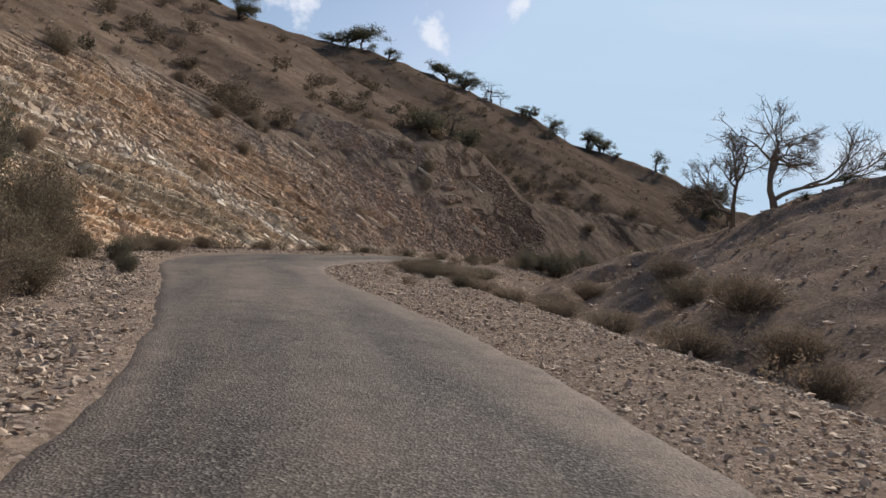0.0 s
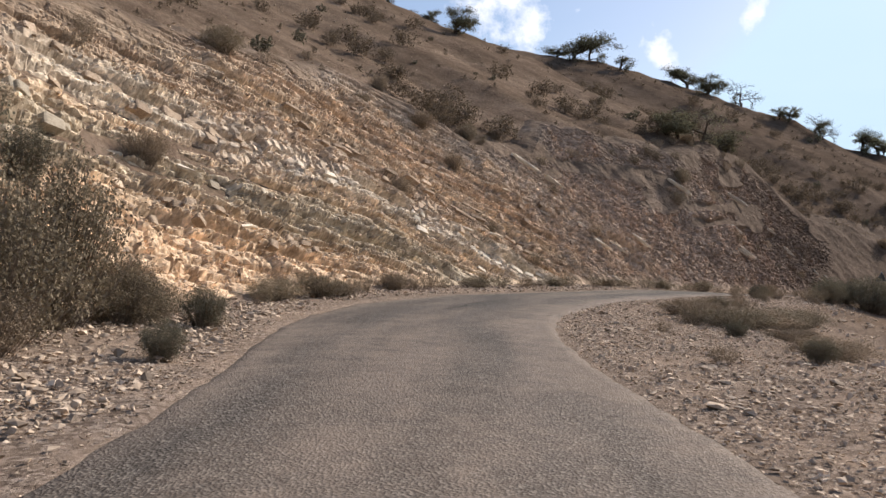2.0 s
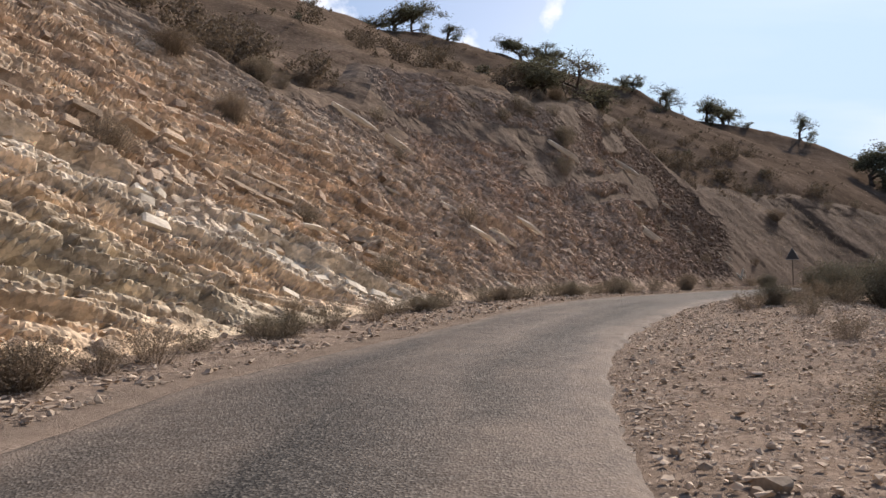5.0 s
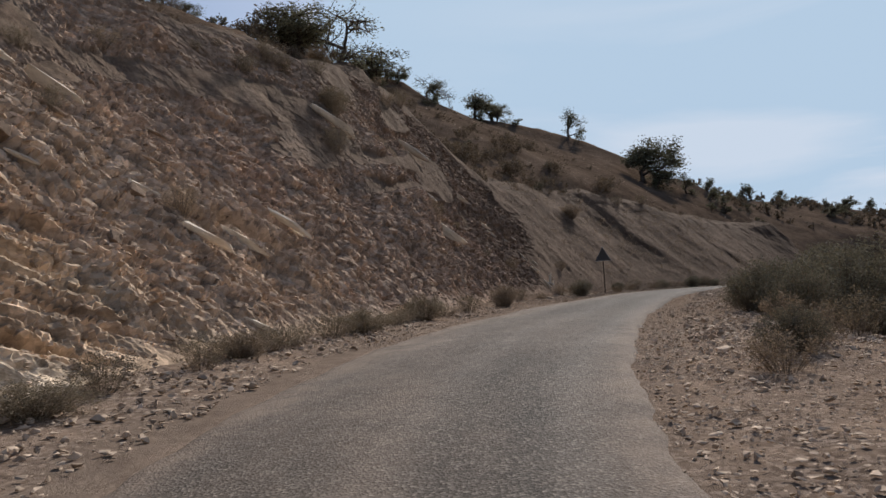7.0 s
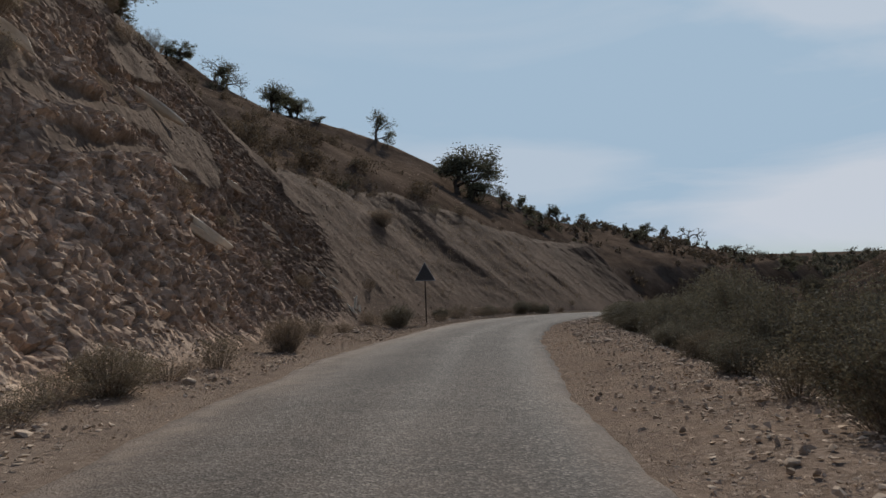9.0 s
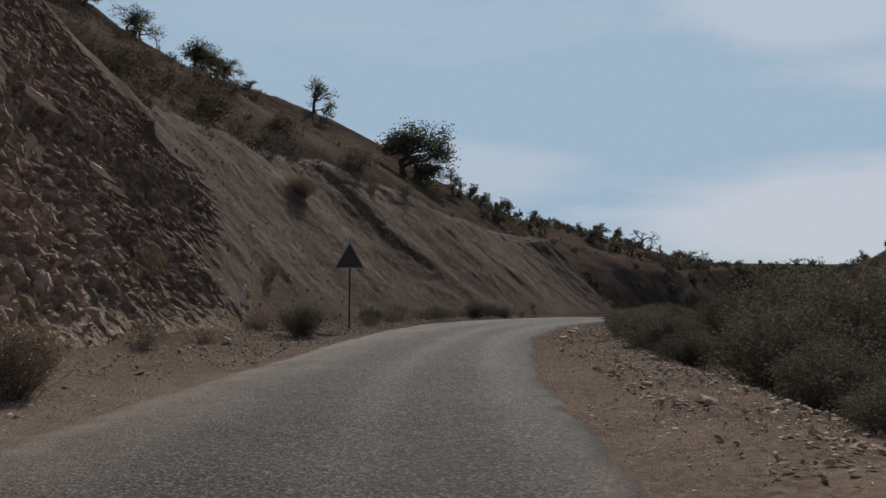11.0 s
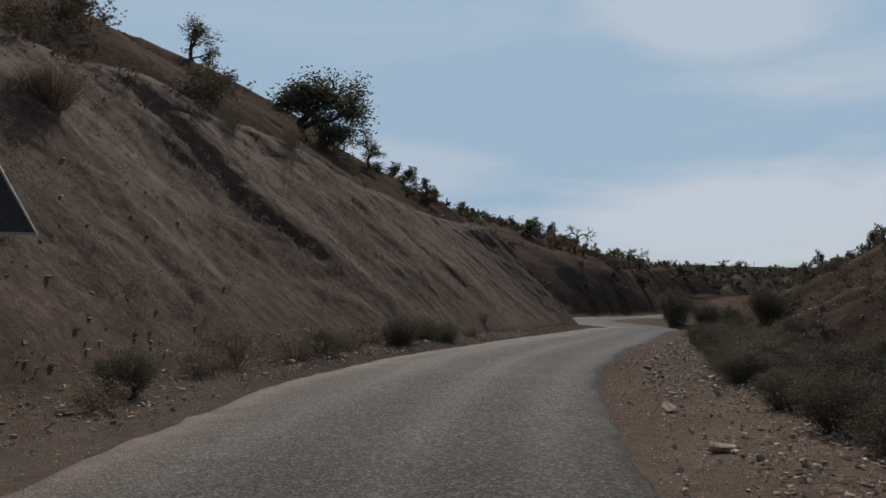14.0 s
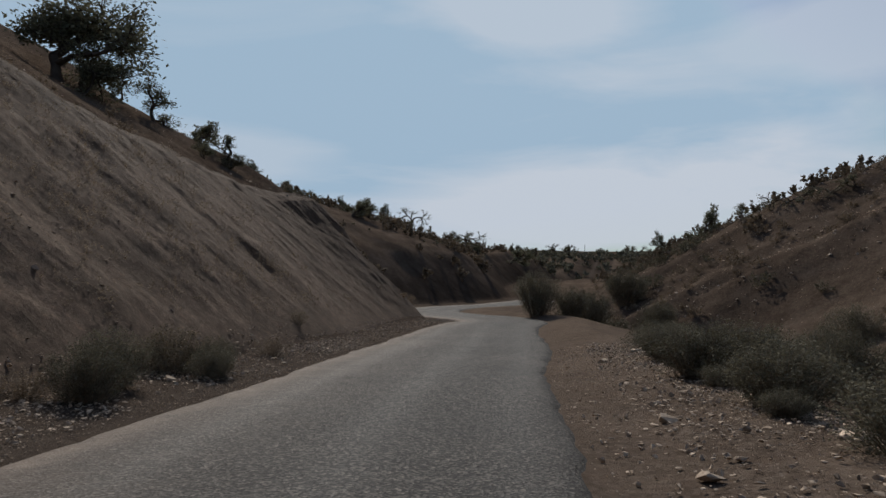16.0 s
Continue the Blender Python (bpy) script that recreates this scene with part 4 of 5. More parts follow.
# ---- shrubs ----
SHRUBS = {
    "dry": [build_shrub(k, DRY_TWIG, 0.7, 75, 10, 0.0145) for k in (1, 2, 3)] + [build_shrub(k, DRY_TWIG, 0.7, 180, 20, 0.0105) for k in (11, 12)],
    "grey": [build_shrub(k, GREY_GREEN, 0.75, 75, 10, 0.0145) for k in (4, 5, 6)] + [build_shrub(k, GREY_GREEN, 0.75, 190, 24, 0.0105) for k in (14, 15)],
    "green": [build_shrub(k, DARK_GREEN, 0.85, 75, 10, 0.0145) for k in (7, 8, 9)] + [build_shrub(k, DARK_GREEN, 0.85, 190, 27, 0.0105) for k in (17, 18)]}
SHRUB_LABELS = {"dry": "dry brown thorny shrub of thin twigs on stony ground", "grey": "grey-green dusty shrub on the gravel verge", "green": "dense dark-green bush beside the road"}


def plant_shrub(kind, s, d, wide, tall=None, at=None):
    x, y, z = at if at is not None else spot(s, d)
    tall = tall or wide * 0.75
    pick = SHRUBS[kind][int(RNG.integers(3, 5)) if wide > 1.4 or kind == "green" else int(RNG.integers(0, 3))]
    ob = copy_thing(pick, pose(x, y, z - 0.03, 0, 0, float(RNG.uniform(0, 360))) @ Matrix.Diagonal((wide, wide, tall / 0.75, 1)))
    return tagged(ob, SHRUB_LABELS[kind], "shrub", group="shrubs along the road")


def plant_row(*rows):
    for row in rows:
        plant_shrub(*row)


# kind, s, d, width, height
# uphill side, 11 to 25 m along the road
plant_row(
    ("grey", 11.5, 7, 2, 1.4), ("dry", 13, 5.8, 1.6, 0.9), ("dry", 13.4, 4.6, 1.3, 0.8), ("grey", 15.5, 4.6, 1.5, 0.8), ("dry", 16.5, 5.6, 2, 1.1), ("grey", 18.5, 6, 2.4, 1.5),
    ("dry", 19, 8.4, 2.6, 2.6), ("grey", 20.2, 6.4, 2.2, 1.7), ("grey", 20.5, 7.4, 2.8, 2.3), ("grey", 21.5, 8.6, 3.2, 3.4), ("dry", 21.5, 5.6, 1.5, 0.9), ("grey", 22.2, 6.1, 2.3, 2.3),
    ("green", 22.4, 3.9, 0.75, 0.5), ("grey", 22.5, 8.2, 2.2, 1.8), ("green", 23.5, 8, 2.6, 2.9), ("grey", 24, 6.4, 1.4, 0.9), ("grey", 24.2, 6.4, 2.5, 2.7), ("grey", 25.6, 5.9, 1.6, 1))
# uphill side, 26 to 111 m along the road
plant_row(
    ("green", 26, 4.7, 1, 0.65), ("grey", 26.2, 4.6, 0.6, 0.35), ("dry", 27.5, 6.9, 1.6, 0.9), ("green", 27.5, 9, 1.3, 1.2), ("dry", 78, 5, 1.5, 1), ("dry", 86.5, 5.6, 0.9, 0.5),
    ("green", 90.3, 4.6, 1.5, 0.85), ("dry", 92.5, 5.6, 1.2, 0.8), ("dry", 96.6, 4.6, 0.8, 0.5), ("green", 97.8, 5, 1.1, 0.6), ("dry", 100.5, 5.2, 1.2, 0.6), ("grey", 102, 5.4, 1.4, 0.8),
    ("dry", 104, 5, 1.3, 0.7), ("green", 105.5, 5, 1.1, 0.6), ("dry", 107.5, 5.1, 1.2, 0.6), ("dry", 110, 5.4, 1, 0.5), ("green", 110.2, 4.7, 1.2, 0.7), ("green", 111.5, 5, 1.3, 0.8))
# uphill side, 113 to 118 m along the road
plant_row(
    ("green", 113.4, 4.2, 0.8, 0.5), ("green", 114.1, 4.4, 0.9, 0.6), ("dry", 118, 4.6, 1, 0.5))
# outer side, 12 to 31 m along the road
plant_row(
    ("grey", 12, -11.5, 1.95, 0.84), ("dry", 14, -9.5, 1.8, 0.78), ("dry", 16.5, -10.5, 2.25, 1.02), ("dry", 18, -9, 2.1, 0.9), ("dry", 20, -11.5, 2.4, 1.08), ("dry", 20.5, -8.2, 1.95, 0.72),
    ("dry", 22.5, -7.4, 1.8, 0.66), ("grey", 23.5, -11.8, 2.25, 0.96), ("dry", 24.5, -6.6, 1.5, 0.54), ("dry", 25.4, -3.7, 0.7, 0.4), ("green", 26.4, -5.4, 0.7, 0.4), ("grey", 26.5, -8.5, 1.65, 0.72),
    ("dry", 27, -12.5, 2.1, 0.96), ("dry", 28.4, -6, 1.5, 0.45), ("dry", 29, -6.4, 0.68, 0.3), ("dry", 30.2, -6.8, 1.7, 0.5), ("green", 31, -5, 0.6, 0.35), ("dry", 31.4, -3.5, 0.5, 0.35))
# outer side, 31 to 57 m along the road
plant_row(
    ("dry", 31.5, -11, 1.95, 0.78), ("dry", 33, -6.5, 1.6, 0.45), ("green", 33.5, -6.8, 0.6, 0.3), ("grey", 34.4, -4.3, 0.9, 0.45), ("grey", 34.5, -5.4, 2.2, 0.5), ("dry", 36, -4.6, 1.8, 0.6),
    ("dry", 36.6, -5.9, 2.6, 0.55), ("grey", 38.2, -6.4, 2.4, 0.6), ("dry", 38.5, -4.2, 2.2, 0.6), ("grey", 40, -7.2, 2.2, 0.6), ("grey", 40.5, -4.8, 1.6, 0.6), ("dry", 44, -5.6, 1.1, 0.5),
    ("dry", 47, -5, 0.9, 0.5), ("grey", 53.5, -4.6, 1, 0.6), ("dry", 54.8, -3.1, 1.1, 0.6), ("dry", 56.3, -3.6, 0.9, 0.55), ("green", 56.4, -3.5, 1, 0.6), ("dry", 57.6, -4, 1.2, 0.7))
# outer side, 60 to 82 m along the road
plant_row(
    ("grey", 60, -5, 1.3, 0.9), ("dry", 61.6, -4, 1, 0.7), ("green", 63.2, -4.6, 1.8, 1.1), ("grey", 64.5, -3.6, 1.12, 0.55), ("green", 64.6, -4, 1.9, 1.15), ("green", 66, -5.8, 3, 1.78),
    ("green", 66.5, -4.4, 2, 1.2), ("grey", 67, -3.7, 1.35, 0.61), ("green", 68.5, -6.8, 3.4, 2.21), ("green", 70, -3.9, 1.35, 0.61), ("green", 71, -6.2, 3.2, 1.95), ("grey", 73, -4.2, 1.5, 0.66),
    ("green", 73.5, -7.7, 3, 1.87), ("green", 76, -4.1, 1.35, 0.55), ("green", 77.5, -6.6, 2.8, 1.61), ("green", 80, -5.2, 2, 0.94), ("green", 81, -7.7, 3.4, 2.21), ("green", 82.5, -5.4, 2.6, 1.44))
# outer side, 84 to 106 m along the road
plant_row(
    ("green", 84, -4.2, 1.5, 0.61), ("green", 85, -7.4, 3.6, 2.46), ("green", 87, -4.2, 1.95, 0.88), ("green", 88, -4.1, 1.35, 0.55), ("green", 89, -7.6, 3.8, 2.72), ("green", 91.5, -3.9, 1.5, 0.61),
    ("green", 92, -4.2, 1.8, 0.83), ("green", 93, -8, 3.6, 2.55), ("green", 95.5, -3.9, 1.35, 0.61), ("green", 97, -3.7, 1.5, 0.66), ("green", 97, -7.2, 3.4, 2.21), ("green", 99, -3.6, 1.2, 0.5),
    ("green", 100, -5.8, 2.08, 1.12), ("green", 102.5, -3.7, 1.35, 0.55), ("green", 103, -3.7, 1.35, 0.55), ("green", 104, -7.5, 2.2, 1.5), ("green", 104.5, -4.2, 1.95, 0.83), ("green", 106, -3.6, 0.9, 0.39))
# outer side, 107 to 122 m along the road
plant_row(
    ("green", 107.5, -4.2, 1.95, 0.88), ("green", 108, -6.2, 2.56, 1.24), ("green", 108.5, -8.5, 2.4, 1.6), ("green", 109.5, -3.6, 0.75, 0.33), ("green", 110, -12, 2, 1.3), ("green", 110.5, -3.9, 1.8, 0.83),
    ("green", 112, -9.5, 2.6, 1.7), ("green", 112.5, -3.6, 0.75, 0.33), ("green", 114, -4.2, 2.1, 0.99), ("green", 114, -3.6, 1.8, 0.77), ("green", 115, -13, 2.4, 1.6), ("green", 117, -10, 2.8, 1.8),
    ("green", 117.5, -3.7, 1.65, 0.72), ("green", 118, -5.8, 2.4, 1.18), ("green", 121, -15, 2.6, 1.7), ("green", 121, -4.1, 1.8, 0.77), ("green", 121.5, -5.6, 2.08, 1.05), ("green", 122, -11, 2.8, 1.9))
# outer side, 125 to 142 m along the road
plant_row(
    ("green", 125, -5.4, 1.92, 0.81), ("green", 127, -10.5, 2.6, 1.7), ("green", 129, -15, 2.8, 1.8), ("green", 129, -5.8, 2.08, 0.87), ("green", 134, -6.9, 2.24, 1.12), ("green", 136, -13, 2.6, 1.7),
    ("green", 140, -7.6, 2.24, 1.12), ("green", 142, -16, 3, 1.9))
# a green bush inside the far bend, and darker ones beyond it
for x, y, wide, tall in ((64.9, 126.2, 3.6, 2.6), (67.2, 125.2, 2.8, 1.9), (72, 127, 3.2, 2.4), (76, 124, 3.4, 2.6), (84, 132, 4.0, 2.8)):
    plant_shrub("green", 0, 0, wide, tall, (x, y, ground_at(x, y)))
s = 24.0
while s < 74:
    plant_shrub("grey" if RNG.random() < 0.55 else "dry", s, float(toe(s)) - RNG.uniform(0.1, 0.8), RNG.uniform(0.8, 1.7), RNG.uniform(0.45, 0.85))
    s += RNG.uniform(0.7, 2.2)
# on the ledges of the cutting, and on the broken ground above it
n = FACE_S.size
for k in RNG.integers(0, n, 700):
    s, d, soil = FACE_S.ravel()[k], FACE_D.ravel()[k], FACE_SOIL.ravel()[k]
    if RNG.random() < (0.06 + 0.16 * soil) * (0.3 if s > 92 else 1):
        plant_shrub("dry" if RNG.random() < 0.7 else "grey", s, d, RNG.uniform(0.5, 1.5), None, tuple(float(q) for q in FACE_AT.reshape(-1, 3)[k]))


for kind, s, h, wide, tall in (("dry", 34.0, 4.0, 1.6, 1.2), ("dry", 46.8, 4.1, 1.5, 1.0), ("grey", 53.6, 1.1, 1.0, 0.8), ("grey", 41.5, 9.2, 2.0, 1.1), ("dry", 53.2, 8.6, 2.0, 1.0), ("dry", 61.0, 9.4, 1.6, 0.9), ("dry", 57.0, 8.4, 1.5, 0.9),
                               ("dry", 66.0, 8.6, 1.4, 0.8), ("grey", 71.0, 8.8, 1.2, 0.8), ("dry", 50.4, 9.4, 1.5, 0.8), ("dry", 104.0, 5.4, 2.0, 1.1), ("dry", 44.5, 9.6, 1.4, 0.8)):
    plant_shrub(kind, s, 0, wide, tall, face_at(s, h))
for kind in SHRUBS.values():
    for base in kind:
        for o in (*base.children_recursive, base):
            bpy.data.objects.remove(o)


def wild(count, s0, s1, d_of, sizes, material, name, label, seed, twigs=14, leaf=4, size=0.075):
    """Low growth over the slopes, too much of it to count."""
    rng = np.random.default_rng(seed)
    s, u = rng.uniform(s0, s1, count), rng.random(count)
    d = d_of(s, u)
    x, y, z = land(s, d)
    keep = vnoise(x / 9, y / 9, 0, seed) + rng.normal(0, 0.4, count) > 0.0
    at = np.stack([x, y, z - 0.04], -1)[keep]
    shapes = [shrub_parts(100 + seed * 3 + k, 1.0, 0.62, twigs, leaf, size)[1] for k in range(3)]
    grown = rng.uniform(*sizes, len(at))
    return scatter(name, shapes, at, grown, rng.uniform(0, 6.28, len(at)), material, label, "shrubs")


def up_slope(s, u):
    return cut_top(s) + 0.5 + (crest(s) - cut_top(s)) * 0.86 * u**1.4


wild(2400, 5, 132, up_slope, (0.25, 0.9), SCRUB, "dry_scrub", "dry brown scrub scattered over the hillside", 1, 9, 5, 0.055)
wild(330, 24, 120, lambda s, u: cut_top(s) + 1.0 + 34 * u**1.3, (1.2, 2.8), SCRUB, "hill_thickets", "soft grey-brown thorn bushes over the hillside", 10, 46, 6, 0.03)
wild(110, 20, 130, up_slope, (0.5, 1.4), DARK_GREEN, "dark_scrub", "dark-green scrub scattered over the hillside", 2, 20, 5, 0.06)
wild(180, 150, 330, up_slope, (0.4, 0.9), DARK_GREEN, "distant_scrub", "dark scrub over the distant hillside", 7, 12, 5, 0.08)
wild(1000, 100, 250, lambda s, u: -8 - 43 * u, (0.5, 1.7), SCRUB, "valley_scrub", "dry brown bushes over the stony valley side", 3, 15, 6, 0.045)
wild(700, 108, 250, lambda s, u: -9 - 42 * u, (0.8, 2.2), DARK_GREEN, "valley_bushes", "dark bushes over the stony valley side", 5, 22, 5, 0.045)
wild(700, 5, 110, lambda s, u: -7 - 30 * u, (0.3, 1.2), DRY_TWIG, "rise_scrub", "dry brown scrub on the low rise", 4, 14, 7, 0.026)
wild(1100, 180, 320, lambda s, u: np.where(u < 0.5, -9 - 100 * u, 8 + 70 * (u - 0.5)), (1.0, 2.6), SCRUB, "far_scrub", "brown scrub over the far valley", 6, 9, 4, 0.1)
wild(1500, 300, 416, lambda s, u: -60 + 170 * u, (1.6, 3.8), DARK_GREEN, "ridge_scrub", "dark trees and scrub on the far ridge", 9, 6, 4, 0.14)
wild(1500, 98, 165, lambda s, u: toe(s) + 0.8 + (cut_top(s) - toe(s)) * u, (0.25, 0.8), DRY_TWIG, "bank_grass", "tufts of dry grass on the earth bank", 8, 10, 3, 0.03)

# ---- stones ----
ROCKS = [rock_shape(k, 0.4 + 0.08 * (k % 4)) for k in range(8)]
FLAT_ROCKS = [rock_shape(20 + k, 0.22) for k in range(6)]
CHIPS = [rock_shape(60 + k, 0.5, 5) for k in range(8)]


def gravel(name, count, s0, s1, d0, d1, sizes, label, seed):
    rng = np.random.default_rng(seed)
    s = s0 + (s1 - s0) * rng.random(count) ** (1.35 if s0 < 50 else 1.0)
    u = rng.random(count)
    d = d0(s) + (d1(s) - d0(s)) * u
    x, y, z = land(s, d)
    size = (sizes[0] + (sizes[1] - sizes[0]) * rng.random(count) ** 3) * (1 - 0.35 * smooth(58, 70, s))
    keep = vnoise(x / 1.5, y / 1.5, 0, seed) + rng.normal(0, 0.5, count) > -0.4 + 0.35 * smooth(58, 70, s) * (1 - smooth(0.3, 0.75, u)) * (s < 130)
    at = np.stack([x, y, z + 0.02 + 0.12 * size], -1)[keep]
    return scatter(name, CHIPS if sizes[1] < 0.1 else ROCKS + FLAT_ROCKS, at, size[keep], rng.uniform(0, 6.28, keep.sum()), STONE, label, "gravel")


gravel("verge_gravel", 46000, -4, 124, lambda s: road_right(s) - 0.1, lambda s: road_right(s) - 4.8, (0.03, 0.16), "loose angular stones along the gravel verge", 1)
gravel("verge_chips", 70000, -2, 62, lambda s: road_right(s) + 0.05, lambda s: road_right(s) - 6.0, (0.03, 0.095), "small angular chips over the gravel verge", 21)
gravel("start_chips", 24000, -2, 36, lambda s: road_left(s) - 0.05, lambda s: road_left(s) + 3.4, (0.03, 0.09), "small angular chips beside the road edge", 22)
gravel("bank_chips", 30000, 60, 128, lambda s: road_left(s) - 0.1, lambda s: toe(s), (0.025, 0.08), "small chips at the foot of the bank", 23)
gravel("outer_chips", 30000, 58, 124, lambda s: road_right(s) + 0.05, lambda s: road_right(s) - 2.6, (0.025, 0.08), "small chips along the broken road edge", 24)
gravel("start_gravel", 9000, -3, 30, lambda s: road_left(s) + 0.1, lambda s: road_left(s) + 3.2, (0.05, 0.2), "pale angular stones along the road edge", 12)
gravel("toe_gravel", 20000, -2, 124, lambda s: road_left(s) + 0.35, lambda s: toe(s) + 0.5, (0.05, 0.22), "loose angular stones at the foot of the cutting", 2)
gravel("rise_stones", 7000, 5, 60, lambda s: 0 * s - 6, lambda s: 0 * s - 28, (0.06, 0.35), "small stones over the low rise", 6)
gravel("slope_stones", 6500, 100, 190, lambda s: 0 * s - 10, lambda s: 0 * s - 40, (0.1, 0.6), "pale stones over the valley side", 3)
gravel("hillside_stones", 3500, 10, 150, lambda s: cut_top(s), lambda s: cut_top(s) + 30, (0.06, 0.4), "small stones over the dry hillside", 4)


def build_rubble(name, count, s0, s1, sizes, material, label, seed, buried=1.1):
    """Broken rock that lies on the ledges of the cutting and sticks out of it."""
    rng = np.random.default_rng(seed)
    k = rng.integers(0, FACE_S.size, count)
    fs, fd = FACE_S.ravel()[k], FACE_D.ravel()[k]
    keep = (FACE_SOIL.ravel()[k] < rng.random(len(k)) ** 2 * buried) & (fd > toe(fs) - 0.2) & (fs > s0 + 8 * rng.random(len(k))) & (fs < s1 - 8 * rng.random(len(k)))
    keep &= fbm(fs / 3, FACE_H.ravel()[k] / 2, 0, 2, seed + 50) + rng.normal(0, 0.5, len(k)) > -0.2
    k = k[keep]
    size = sizes[0] + (sizes[1] - sizes[0]) * rng.random(len(k)) ** 2.6
    return scatter(name, ROCKS + FLAT_ROCKS[:2], FACE_AT.reshape(-1, 3)[k], size, rng.uniform(0, 6.28, len(k)), material, label, "rubble")


build_rubble("face_rubble", 26000, 18, 64, (0.07, 0.36), OCHRE_BLOCK, "broken ochre rock on the ledges of the cutting", 5)
build_rubble("pale_rubble", 7000, 18, 92, (0.06, 0.3), STONE, "pale broken rock on the ledges of the cutting", 6)
build_rubble("bank_rubble", 16000, 82, 122, (0.05, 0.24), BROWN_BLOCK, "small broken rock weathering out of the earth bank", 8, 3.0)
build_rubble("bank_pale_rubble", 3000, 82, 112, (0.06, 0.3), STONE, "pale broken rock weathering out of the earth bank", 9, 3.0)
build_rubble("brown_rubble", 52000, 54, 98, (0.055, 0.24), BROWN_BLOCK, "broken red-brown rock sticking out of the cutting", 7)
gravel("bank_gravel", 14000, 82, 150, lambda s: road_left(s) + 0.15, lambda s: toe(s) + 0.2, (0.03, 0.17), "loose stones at the foot of the earth bank", 15)
gravel("ravine_gravel", 20000, 58, 124, lambda s: road_right(s) - 0.8, lambda s: road_right(s) - 4.0, (0.04, 0.22), "loose stones along the outer edge of the verge", 14)

def block_shape(seed):
    """A roughly squared block of rock, one long, with chipped corners."""
    rng = np.random.default_rng(seed)
    bm = bmesh.new()
    for x in (-0.5, 0.5):
        for y in (-0.5, 0.5):
            for z in (-0.5, 0.5):
                at = np.array((x, y, z)) * rng.uniform(0.78, 1.0, 3)
                bm.verts.new(at * (0.82, 1, 1))
                bm.verts.new(at * (1, 0.8, 0.86))
    bmesh.ops.convex_hull(bm, input=bm.verts)
    bmesh.ops.delete(bm, geom=[q for q in bm.verts if not q.link_faces], context="VERTS")
    me = bpy.data.meshes.new("block")
    bm.to_mesh(me)
    bm.free()
    return me


BLOCKS = {}
for name, mat in (("olive", OLIVE_BLOCK), ("ochre", OCHRE_BLOCK), ("pale", PALE_SLAB), ("brown", BROWN_BLOCK)):
    BLOCKS[name] = [block_shape(40 + k) for k in range(6)]
    for me in BLOCKS[name]:
        me.materials.append(mat)


def lay_blocks(name, count, s0, s1, level, spread, lengths, thick, seed, out=0.0):
    """Blocks that stand out of the face in a row along one bed."""
    rng = np.random.default_rng(seed)
    rows = FACE_S[:, 0]
    for _ in range(count):
        s, long = rng.uniform(s0, s1), rng.uniform(*lengths)
        k, k2 = int(np.searchsorted(rows, s)), min(int(np.searchsorted(rows, s + long)), len(rows) - 1)
        at = level + rng.normal(0, spread)
        j1, j2 = int(np.argmin(abs(FACE_BED[k] - at))), int(np.argmin(abs(FACE_BED[k2] - at)))
        if not 6 < j1 < 225 or not 6 < j2 < 225 or FACE_SOIL[k, j1] > 0.3:
            continue
        a, b = FACE_AT[k, j1], FACE_AT[k2, j2]
        run = Vector(b - a)
        if run.length > long * 2.2:
            continue
        tx, ty = np.interp(s, RUN, TANGENT[:, 0]), np.interp(s, RUN, TANGENT[:, 1])
        run = (run.normalized() * 0.6 + Vector((tx, ty, -0.25)) * 0.4 + Vector(rng.normal(0, 0.05, 3))).normalized()
        face = (Vector((ty, -tx, 0.5)) + Vector(rng.normal(0, 0.1, 3))).normalized()
        up = face.cross(run).normalized()
        face = run.cross(up)
        high = rng.uniform(*thick)
        ob = new("block", BLOCKS[name][int(rng.integers(0, 6))])
        ob.matrix_world = Matrix.Translation(Vector((a + b) / 2) + face * (out - 0.1)) @ Matrix((run, up, face)).transposed().to_4x4() @ Matrix.Diagonal((long, high, rng.uniform(0.3, 0.5), 1))
        ob.parent = FACE


lay_blocks("olive", 24, 30, 38, 8.1, 0.3, (0.4, 0.9), (0.25, 0.45), 1, -0.04)
lay_blocks("ochre", 30, 30.5, 39, 10.3, 0.25, (0.4, 1.0), (0.2, 0.42), 2)
lay_blocks("ochre", 40, 28, 46, 6.4, 0.4, (0.3, 0.7), (0.14, 0.3), 3)
lay_blocks("pale", 36, 40, 54, 10.1, 0.3, (0.4, 0.9), (0.12, 0.26), 4, -0.03)
lay_blocks("ochre", 46, 42, 55, 12.5, 0.3, (0.4, 1.1), (0.09, 0.2), 5, 0.06)
lay_blocks("ochre", 26, 44, 55, 11.4, 0.3, (0.4, 0.8), (0.15, 0.3), 6, -0.03)
lay_blocks("brown", 40, 48, 62, 15.5, 1.5, (0.25, 0.6), (0.14, 0.3), 7)
lay_blocks("brown", 46, 60, 88, 24.0, 5.0, (0.25, 0.6), (0.12, 0.28), 8)

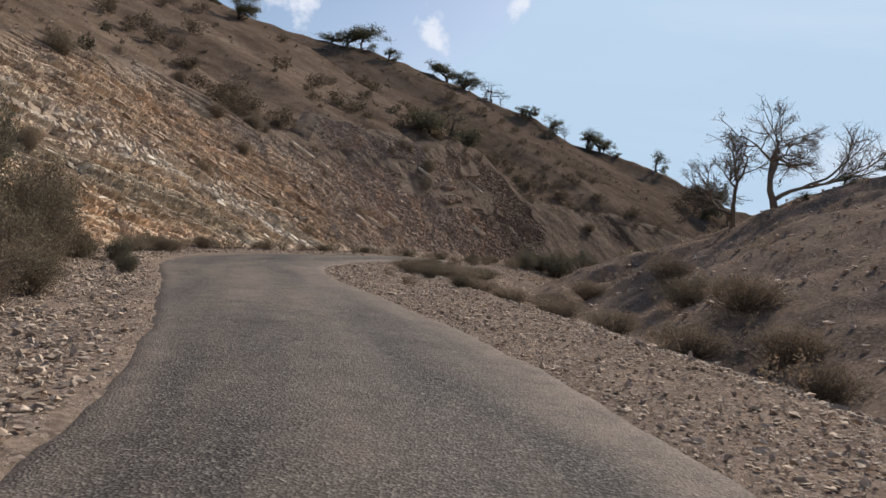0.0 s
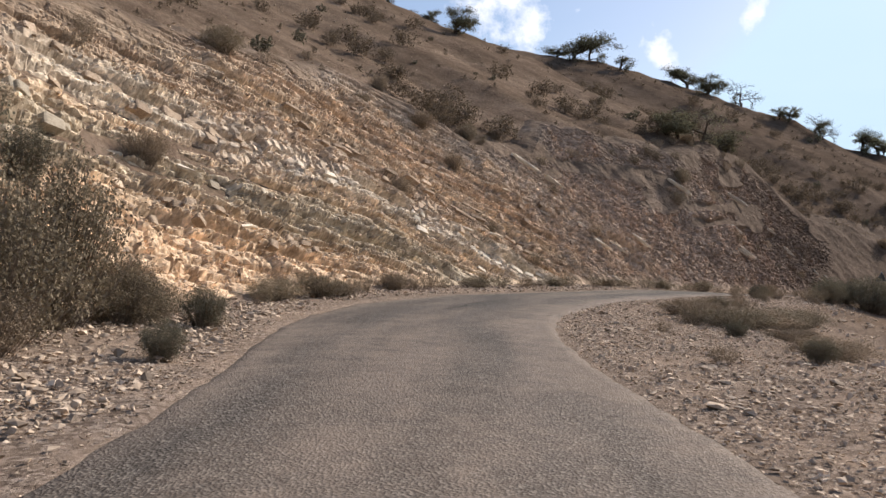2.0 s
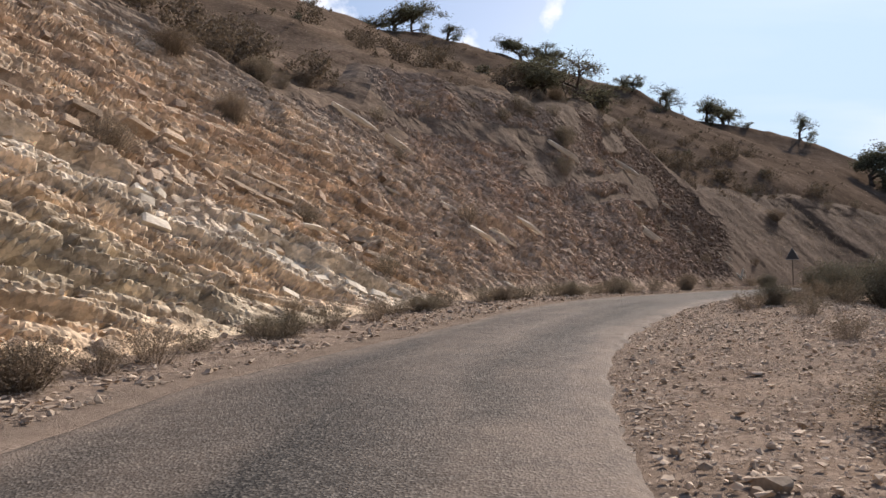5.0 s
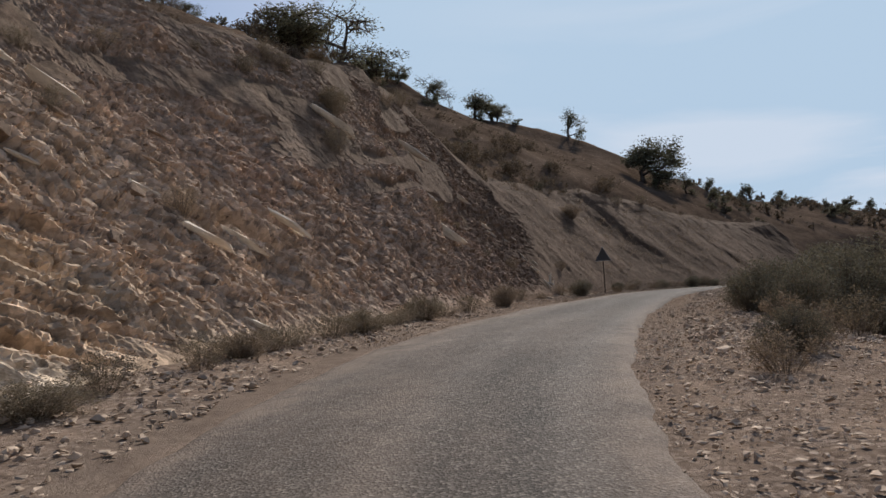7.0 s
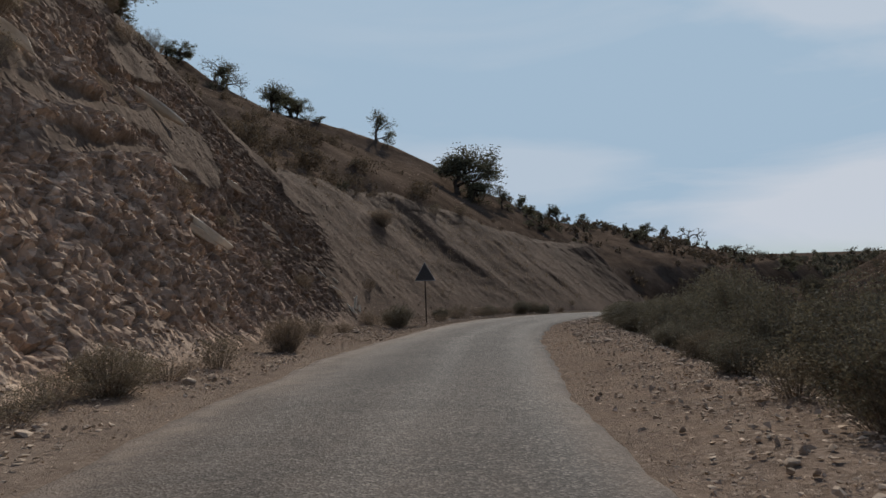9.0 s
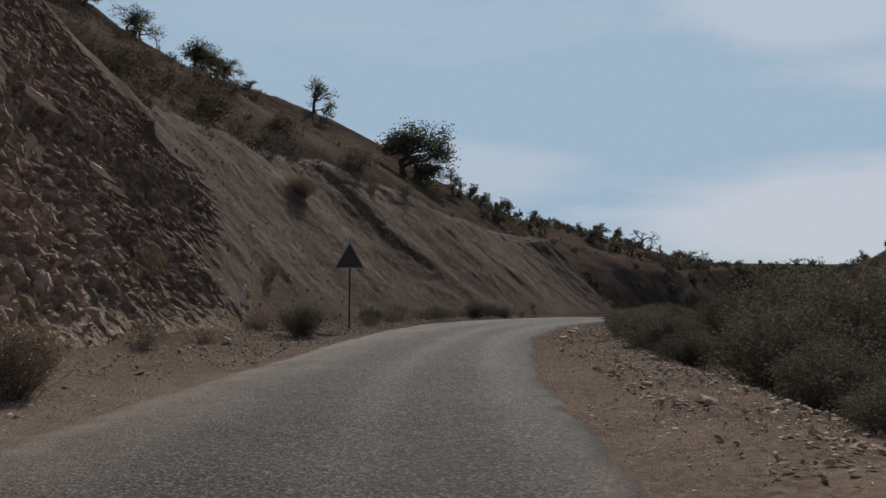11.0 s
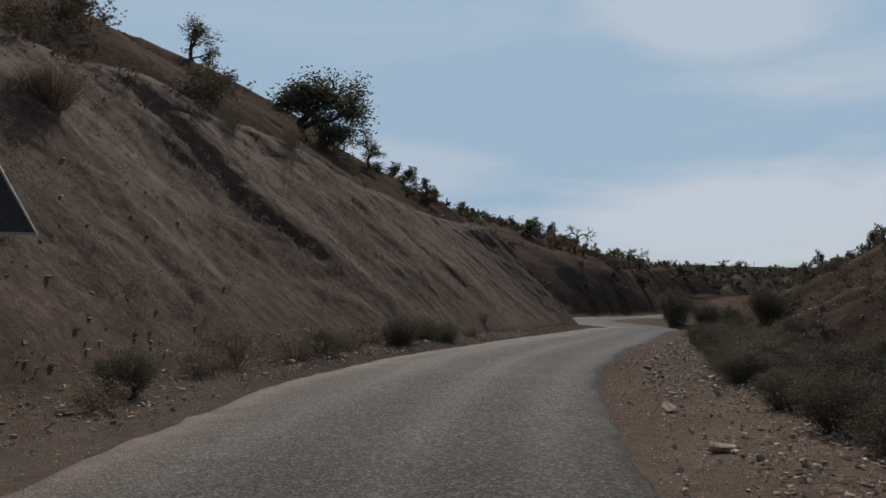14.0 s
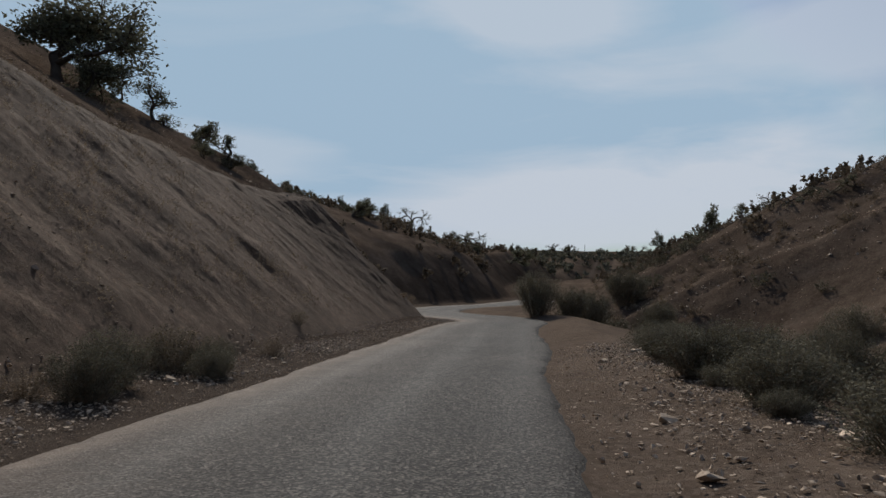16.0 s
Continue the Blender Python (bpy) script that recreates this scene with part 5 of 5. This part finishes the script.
# larger stones, one by one
STONE_MESHES = []
for v, f in [rock_shape(80 + k, 0.3 + 0.07 * (k % 4), 15) for k in range(10)]:
    STONE_MESHES.append(mesh_of("stone", v, f, [STONE]))
for k in range(150):
    s = RNG.uniform(2, 122)
    d = float(road_right(s)) - RNG.uniform(0.5, 4.2) if RNG.random() < 0.6 else float(road_left(s)) + RNG.uniform(0.4, 1.0) * (float(toe(s)) - float(road_left(s)))
    x, y, z = spot(s, d)
    size = RNG.uniform(0.12, 0.34)
    ob = new("stone", STONE_MESHES[int(RNG.integers(0, len(STONE_MESHES)))])
    ob.matrix_world = pose(x, y, z + 0.06 * size + 0.02, RNG.uniform(-12, 12), RNG.uniform(-12, 12), RNG.uniform(0, 360)) @ Matrix.Scale(size, 4)
    tagged(ob, "angular buff-coloured stone lying on the gravel verge", "stone", group="stones on the verges")


def slab_shape(seed):
    rng = np.random.default_rng(seed)
    bm = bmesh.new()
    for x in (-0.5, -0.17, 0.17, 0.5):
        for y in (-0.2, 0.2):
            for z in (-0.035, 0.035):
                bm.verts.new((x + rng.normal(0, 0.06), y * (1 - 1.1 * abs(x)) + rng.normal(0, 0.06), z * rng.uniform(0.5, 1.6) + rng.normal(0, 0.02)))
    bmesh.ops.convex_hull(bm, input=bm.verts)
    bmesh.ops.delete(bm, geom=[q for q in bm.verts if not q.link_faces], context="VERTS")
    me = bpy.data.meshes.new("slab")
    bm.to_mesh(me)
    bm.free()
    return me


SLABS = {}
for name, mat in (("pale", PALE_SLAB), ("dark", DARK_SLAB)):
    SLABS[name] = [slab_shape(k) for k in range(6)]
    for me in SLABS[name]:
        me.materials.append(mat)


def set_slab(name, at, s, length, dip, out=0.0):
    """A slab that lies in the bedding: its long side runs forwards and down the face."""
    tx, ty = np.interp(s, RUN, TANGENT[:, 0]), np.interp(s, RUN, TANGENT[:, 1])
    ahead = Vector((tx, ty, 0)).normalized()
    right = Vector((ty, -tx, 0)).normalized()
    face = (right * 0.72 + Vector((0, 0, 0.69))).normalized()
    up = (face.cross(ahead)).normalized()
    if up.z < 0:
        up = -up
    run = (ahead * math.cos(dip) - up * math.sin(dip)).normalized()
    thick = face.cross(run).normalized()
    wide = run.cross(thick)
    m = Matrix((run, wide, thick)).transposed().to_4x4()
    ob = new("slab", SLABS[name][int(RNG.integers(0, 6))])
    ob.matrix_world = Matrix.Translation(Vector(at) + face * out) @ m @ Matrix.Diagonal((length, length * 0.42, min(length, 1.2) * 0.75, 1))
    ob.parent = FACE
    return ob


for s, h, length, dip in ((74.4, 7.4, 1.9, 40), (83.1, 7.5, 1.9, 42), (63.4, 2.5, 1.5, 50), (66.8, 3.0, 1.3, 52), (79.0, 3.2, 1.3, 58), (79.4, 3.0, 1.4, 52), (61.6, 2.3, 1.2, 40), (79.8, 4.8, 0.9, 60),
                          (55.7, 5.0, 0.6, 15), (54.7, 5.3, 0.6, 10), (58.5, 4.1, 0.7, 30), (60.6, 7.4, 2.0, 38), (60.0, 7.0, 1.6, 38), (61.8, 6.3, 1.4, 38), (51.9, 2.4, 0.9, 20), (49.6, 2.6, 0.9, 15)):
    set_slab("pale", face_at(s, h), s, length, radians(dip), 0.2)
for s, h, length, dip in ((86.2, 5.5, 1.2, 48), (87.6, 4.2, 1.0, 50), (35.2, 3.8, 1.0, 12), (90.3, 2.4, 0.7, 72), (90.2, 1.6, 0.6, 48), (90.5, 1.4, 0.5, 66), (91.0, 0.8, 0.6, 84), (89.6, 3.3, 0.5, 40), (91.2, 3.5, 0.4, 35), (91.6, 2.0, 0.4, 50), (92.4, 1.2, 0.35, 40)):
    set_slab("pale", face_at(s, h), s, length, radians(dip), 0.2 if s < 86 else 0.03)
for x, y, z, tall, lean in ((10.9, 90.1, -0.35, 1.15, 6), (10.7, 89.7, -0.3, 0.7, -8), (11.15, 90.3, -0.4, 0.8, 3)):
    ob = new("slab", SLABS["pale"][int(RNG.integers(0, 6))])
    ob.matrix_world = pose(x, y, z + tall * 0.45, 0, 90 + lean, -35) @ Matrix.Diagonal((tall, tall * 0.55, tall * 0.7, 1))
    ob.parent = FACE
for k in RNG.integers(0, FACE_S.size, 800):
    s, d, soil = FACE_S.ravel()[k], FACE_D.ravel()[k], FACE_SOIL.ravel()[k]
    if soil < 0.35 and s > 22 and d > toe(s) + 0.2 and RNG.random() < 0.09 + 0.13 * (s > 58):
        dip = radians(np.interp(s, [20, 50, 65, 85, 110], [14, 22, 38, 50, 42]) + RNG.normal(0, 9))
        set_slab("pale" if RNG.random() < 0.3 else "dark", FACE_AT.reshape(-1, 3)[k], s, RNG.uniform(0.3, 0.9), dip, 0.03)
